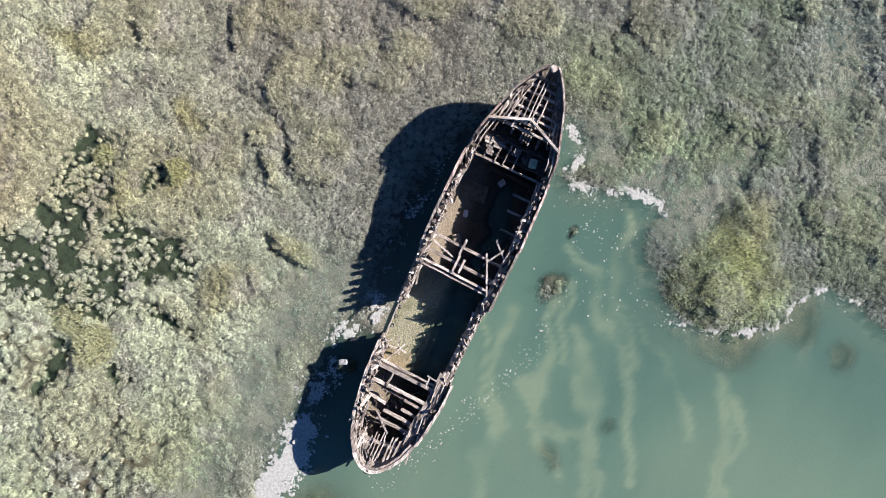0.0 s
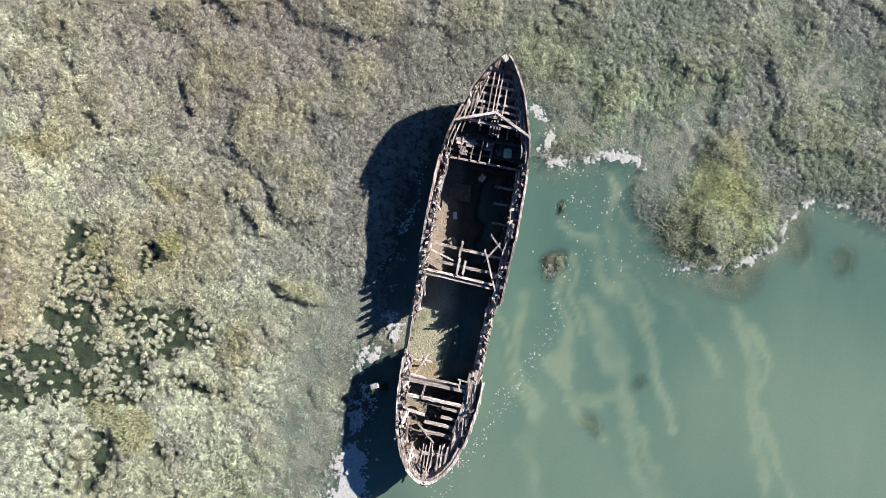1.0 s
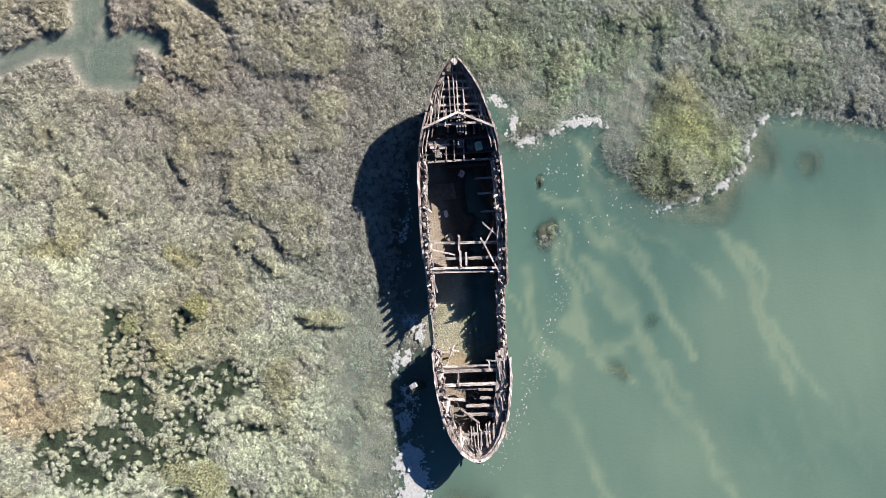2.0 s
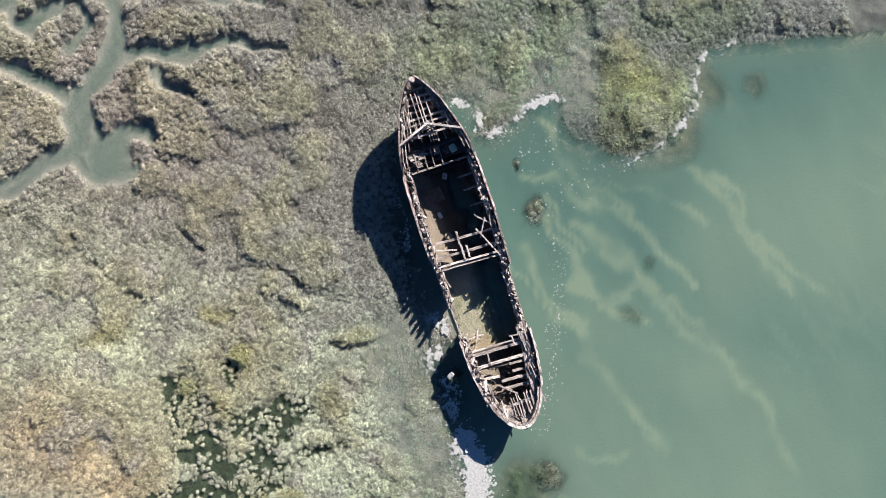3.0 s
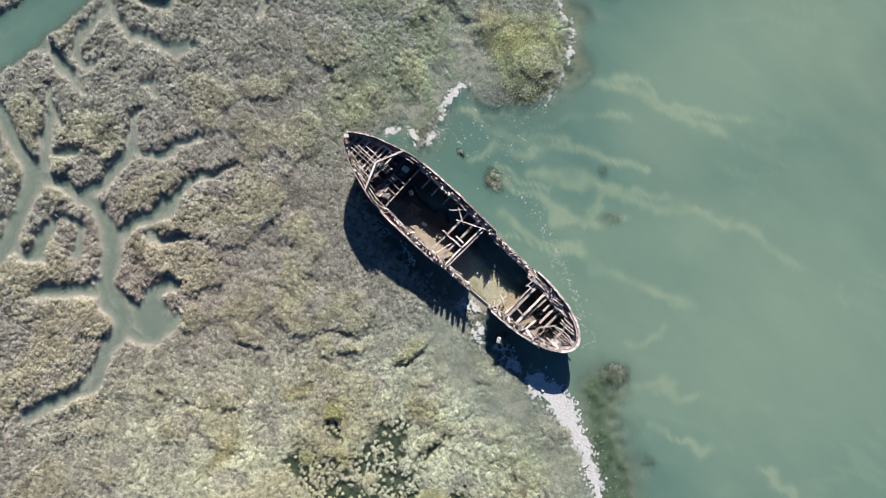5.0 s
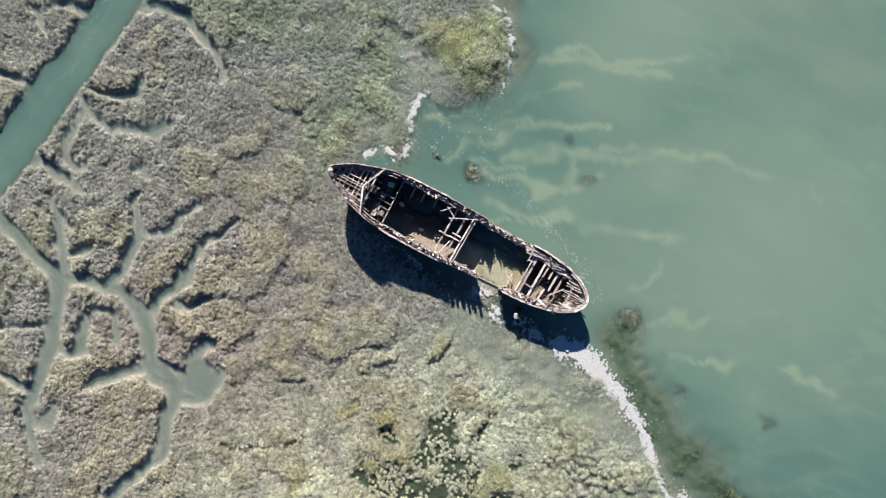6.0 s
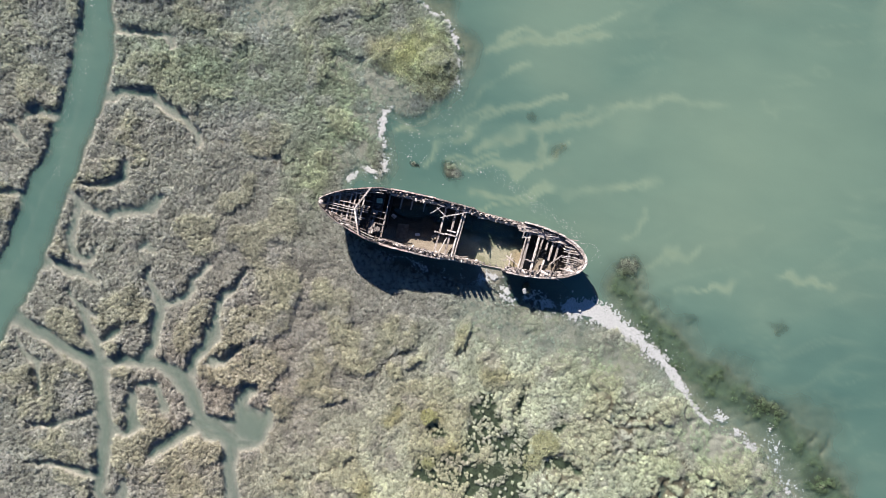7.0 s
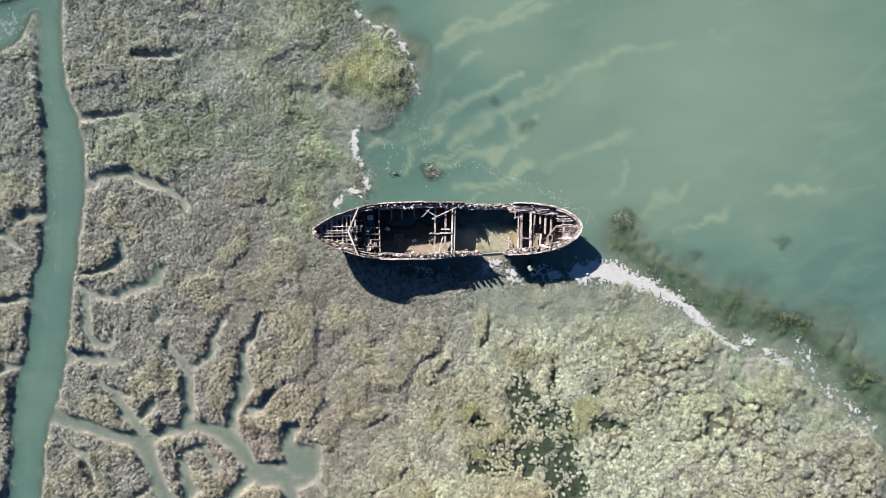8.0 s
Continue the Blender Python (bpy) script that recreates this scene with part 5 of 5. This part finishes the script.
# ---- foam, stones and litter ----
def foam(name, spots, label):
    """Thin rafts of froth with ragged, stretched rims, in one mesh; spots: x, y, radius, height."""
    verts, faces = [], []
    for x, y, r, h in spots:
        k0, turn, lean, long = len(verts), RNG.random() * 6.28, RNG.random() * 3.14, 1.0 + 0.35 * RNG.random()
        n, c, s = 8, math.cos(lean), math.sin(lean)
        verts.append((x, y, 0.012 + h))
        for i in range(n):
            a, q = turn + 2 * math.pi * i / n, r * (0.45 + 0.75 * RNG.random())
            u, v = q * math.cos(a) * long, q * math.sin(a) / long
            verts.append((x + u * c - v * s, y + u * s + v * c, 0.006))
        for i in range(n):
            faces.append((k0, k0 + 1 + i, k0 + 1 + (i + 1) % n))
    me = bpy.data.meshes.new(name)
    me.from_pydata(verts, [], faces)
    me.materials.append(FOAM)
    return tagged(new(name, me), label, "foam", kind="stuff")


def along(points, n, wide, r0, r1, h=0.012):
    pts = np.array(points)
    seg = np.hypot(*np.diff(pts, axis=0).T)
    total = np.concatenate([[0], np.cumsum(seg)])
    s = RNG.random(n) * total[-1]
    off = RNG.normal(0, 1, (n, 2)) * wide
    x, y = np.interp(s, total, pts[:, 0]) + off[:, 0], np.interp(s, total, pts[:, 1]) + off[:, 1]
    r = r0 + (r1 - r0) * RNG.random(n) ** 2
    return [(a, b, c, h * (0.3 + 0.7 * RNG.random())) for a, b, c in zip(x, y, r)]


def froth(points, half, density, hole, seed, r0=0.02, r1=0.085):
    """Spots for clotted froth along a run: dense clumps with gaps between, thinning to both sides."""
    pts = np.array(points)
    seg = np.hypot(*np.diff(pts, axis=0).T)
    total = np.concatenate([[0], np.cumsum(seg)])
    n = int(total[-1] * 2 * half * density)
    s = RNG.random(n) * total[-1]
    across = np.clip(RNG.normal(0, 0.55, (n, 2)), -1.4, 1.4)
    x, y = np.interp(s, total, pts[:, 0]) + across[:, 0] * half, np.interp(s, total, pts[:, 1]) + across[:, 1] * half
    x, y = x + 0.5 * (fbm(x, y, 1.2, 2, seed + 1) - 0.5), y + 0.5 * (fbm(x, y, 1.2, 2, seed + 2) - 0.5)
    clot = 0.5 * fbm(x, y, 0.8, 2, seed) + 0.5 * fbm(x, y, 0.25, 2, seed + 3)
    keep = clot > hole + 0.07 * np.hypot(across[:, 0], across[:, 1]) * RNG.random(n)
    r = (r0 + (r1 - r0) * RNG.random(n) ** 2) * (0.5 + 1.2 * smooth(hole, hole + 0.15, clot))
    return [(a, b, c, 0.004 + 0.012 * k) for a, b, c, k in zip(x[keep], y[keep], r[keep], RNG.random(n)[keep])]


def foam_sheet(name, runs, step, label, hole=0.3):
    """A floating sheet of froth with ragged rims and holes along each run; runs: points, half width, raggedness, seed."""
    verts, faces = [], []
    for points, half, rag, seed in runs:
        pts = np.array(points)
        xs = np.arange(pts[:, 0].min() - 2 * half, pts[:, 0].max() + 2 * half, step)
        ys = np.arange(pts[:, 1].min() - 2 * half, pts[:, 1].max() + 2 * half, step)
        fx, fy = np.meshgrid(xs, ys)
        d = distance_to(fx, fy, points)
        grain = 0.45 * fbm(fx, fy, 0.9, 3, seed) + 0.55 * fbm(fx, fy, 0.26, 2, seed + 3)
        on = (d < half * (1 + rag * 4 * (grain - 0.5))) & (fbm(fx, fy, 0.24, 2, seed + 5) > hole + 0.12 * d / half)
        nx = len(xs)
        index = {}
        jitter = (RNG.random(fx.shape + (2,)) - 0.5) * step * 0.8
        lift = 0.010 + 0.012 * fbm(fx, fy, 0.3, 2, seed + 7)
        for j, i in zip(*np.nonzero(on[:-1, :-1])):
            ring = []
            for b, a in ((j, i), (j, i + 1), (j + 1, i + 1), (j + 1, i)):
                key = b * nx + a
                if key not in index:
                    index[key] = len(verts)
                    verts.append((fx[b, a] + jitter[b, a, 0], fy[b, a] + jitter[b, a, 1], lift[b, a]))
                ring.append(index[key])
            faces.append(ring)
    me = bpy.data.meshes.new(name)
    me.from_pydata(verts, [], faces)
    me.polygons.foreach_set("use_smooth", [True] * len(faces))
    me.materials.append(FOAM)
    return tagged(new(name, me), label, "foam", kind="stuff")


foam_sheet("foam_band", [(FOAM_BAND[:3], 0.50, 0.8, 201), (FOAM_BAND[2:5], 0.34, 0.9, 203), (FOAM_BAND[4:], 0.18, 1.1, 205), ([(-4.2, -11.6), (-3.9, -13.3), (-4.4, -15.1)], 0.72, 0.7, 207)], 0.04,
           "thick white foam drifted in a band from the stern", 0.17)
foam("foam_clots", froth(FOAM_BAND[:3], 0.72, 130, 0.40, 201) + froth(FOAM_BAND[2:5], 0.55, 130, 0.42, 203) + froth(FOAM_BAND[4:], 0.34, 130, 0.44, 205) + froth([(-4.2, -11.6), (-3.9, -13.3), (-4.4, -15.1)], 1.0, 120, 0.42, 207)
     + froth([(-10.6, -26.4), (-11.1, -27.2)], 0.50, 150, 0.36, 209) + froth([(-11.9, -28.4), (-12.1, -28.9)], 0.42, 150, 0.34, 211) + froth([(-12.6, -29.6), (-13.3, -30.5)], 0.36, 130, 0.40, 213),
     "clotted white foam fringing the drifted band")
foam("foam_patch", froth(FOAM_GAP, 0.50, 300, 0.43, 221) + froth([(-4.4, -6.2), (-4.4, -9.0), (-4.2, -12.0)], 0.75, 230, 0.47, 223, 0.02, 0.055) + froth([(-3.2, 6.0), (-3.5, 2.0), (-3.4, -1.5)], 0.40, 230, 0.50, 225, 0.015, 0.045),
     "thin broken foam lying beside the hull")
foam("foam_line", froth(FOAM_SHORE[:5], 0.23, 380, 0.41, 231) + froth(FOAM_SHORE[4:8], 0.22, 300, 0.46, 233) + froth(FOAM_SHORE[7:], 0.24, 300, 0.45, 235), "white foam caught along the marsh edge")
foam("foam_fringe", froth(FOAM_ISLET[:4], 0.22, 150, 0.48, 241) + froth(FOAM_ISLET[3:8], 0.32, 300, 0.40, 243) + froth(FOAM_ISLET[7:], 0.26, 150, 0.47, 245), "white foam lining the islet's edge")
foam("foam_spray", froth([(-10.9, -31.2), (-12.6, -31.9), (-14.2, -32.9)], 0.5, 120, 0.48, 251) + froth([(-14.2, -32.9), (-16.4, -35.0), (-17.6, -36.6), (-19.6, -38.4)], 0.5, 110, 0.49, 253), "loose foam streaks among drowned plants")
foam("foam_flecks", along(FOAM_DRIFT, 240, 0.32, 0.02, 0.058, 0.006) + along([(4.5, 8.0), (6.5, 4.5), (8.0, 5.5), (9.5, 6.5)], 130, 0.9, 0.02, 0.058, 0.006) + along([(11.8, 2.8), (8.5, 2.5), (5.4, 0.5)], 70, 0.7, 0.02, 0.058, 0.006)
     + along(FOAM_ISLET, 320, 0.4, 0.02, 0.058, 0.006) + along(FOAM_SHORE, 260, 0.4, 0.02, 0.058, 0.006) + along(FOAM_BAND, 300, 0.8, 0.02, 0.058, 0.006) + along([(-11.0, -31.0), (-16.0, -35.0), (-19.6, -38.4)], 300, 0.7, 0.02, 0.058, 0.006),
     "scattered small foam flecks drifting on the water")
foam("foam_creek", along([(-3, 35.7), (10, 35.2), (20, 35.9)], 160, 0.5, 0.02, 0.05, 0.006) + along([(20.5, 38.0), (19.0, 40.0)], 160, 0.5, 0.02, 0.08, 0.006), "tiny foam flecks drifting in the straight channel")


def lump(name, size, at, turn, mat, label, category, seed, detail=2, rough=0.18):
    bm = bmesh.new()
    bmesh.ops.create_cube(bm, size=1.0)
    bmesh.ops.subdivide_edges(bm, edges=bm.edges[:], cuts=detail, use_grid_fill=True)
    for v in bm.verts:
        v.co = v.co.lerp(v.co.normalized() * 0.62, 0.35)
        v.co += v.co.normalized() * rough * (noise.noise(v.co * 2.3 + Vector((seed, seed, seed))))
        v.co = Vector((v.co.x * size[0], v.co.y * size[1], v.co.z * size[2]))
    me = bpy.data.meshes.new(name)
    bm.to_mesh(me)
    bm.free()
    me.materials.append(mat)
    ob = new(name, me)
    ob.matrix_world = pose(*at, *turn)
    return tagged(ob, label, category)


block = new("concrete_block")
block.location = (-3.05, -7.45, -0.25)
tagged(block, "leaning weed-covered concrete post with bare pale top in the shallows", "post")
for name, size, at, mat, words in (("post_shaft", (0.62, 0.55, 1.45), (-0.22, 0.20, 0.68), WEEDY, "shaft dark with wet weed"), ("post_top", (0.46, 0.30, 0.22), (-0.46, 0.44, 1.38), CONCRETE, "bare pale concrete top")):
    piece = lump(name, size, at, (-15, -16, 30), mat, words, "", 3.0)
    piece.parent = block
lump("white_float", (0.2, 0.36, 0.16), (-4.2, -12.3, 0.07), (0, 0, -25), CONCRETE, "worn grey-white float lying in foam", "float", 5.0, 2, 0.05)
lump("white_crate", (0.24, 0.40, 0.26), (-0.70, 3.2, 0.24), (4, 3, 12), PLASTIC, "small white plastic box on mud", "box", 8.0, 1, 0.02)
lump("old_drum", (0.42, 0.48, 0.4), (-0.62, 1.7, 0.28), (0, 8, 40), RUSTY, "dented brown drum half sunk in mud", "drum", 9.0, 2, 0.1)
lump("green_crate", (0.42, 0.5, 0.34), (1.42, 6.85, 2.42), (0, 0, 8), GREENISH, "faded green crate on the lower deck beams", "crate", 11.0, 1, 0.06)


def yellow_bush(x, y, radius, tall, tint):
    n = int(330 * radius ** 2)
    a, q = RNG.random(n) * 6.28, radius * np.sqrt(RNG.random(n)) * (0.85 + 0.3 * RNG.random(n))
    bx, by = x + q * np.cos(a), y + q * np.sin(a)
    z = at_grid(height, bx, by) + tall * np.maximum(1 - (q / radius) ** 2, 0) * 0.7
    ob = tufts("marsh_bush", bx, by, z, np.full(n, 0.15), np.full(n, 0.13), 16, np.full(n, 0.034), np.tile(np.array(tint), (n, 1)) * (0.8 + 0.4 * RNG.random(n))[:, None], LEAVES,
               "round yellow-green bush standing above the marsh")
    ob["category"], ob["kind"] = "bush", ""
    del ob["kind"]
    return ob


yellow_bush(-16.6, -11.9, 1.35, 0.42, (0.46, 0.47, 0.31))
yellow_bush(-18.4, -11.2, 0.85, 0.35, (0.44, 0.455, 0.30))
yellow_bush(-16.3, -1.3, 0.80, 0.40, (0.42, 0.42, 0.235))
yellow_bush(-20.5, -2.1, 0.62, 0.35, (0.43, 0.44, 0.26))


def flat_board(name, corners, thick, mat, label, category):
    """A loose board lying flat, with slightly rounded edges; corners: x, y, z in turn."""
    bm = bmesh.new()
    low = [bm.verts.new(c) for c in corners]
    base = bm.faces.new(low)
    top = bmesh.ops.extrude_face_region(bm, geom=[base])
    for v in (g for g in top["geom"] if isinstance(g, bmesh.types.BMVert)):
        v.co.z += thick
    bmesh.ops.recalc_face_normals(bm, faces=bm.faces)
    bmesh.ops.bevel(bm, geom=bm.edges[:], offset=thick * 0.25, segments=1, affect="EDGES")
    me = bpy.data.meshes.new(name)
    bm.to_mesh(me)
    bm.free()
    me.materials.append(mat)
    return tagged(new(name, me), label, category)


BROWN = plain("muddy_brown_board", (0.07, 0.055, 0.04), (0.15, 0.12, 0.09), 4.0, 0.85)
flat_board("plywood_sheet", [(-1.35, 5.05, 0.30), (-0.10, 5.10, 0.24), (0.05, 4.10, 0.20), (-1.45, 4.02, 0.30)], 0.04, BROWN, "muddy brown wooden sheet lying on the hold floor", "board")
flat_board("hatch_board", [(0.20, 5.45, 0.62), (0.48, 5.28, 0.62), (0.66, 5.62, 0.66), (0.40, 5.82, 0.66)], 0.05, WOOD_PALE, "pale broken hatch board propped in the hold", "board")
lump("timber_chunk", (0.34, 0.26, 0.62), (0.44, 5.55, 0.28), (0, 0, 30), WOOD_UP, "rotten timber block under a loose board", "timber", 15.0, 1, 0.08)
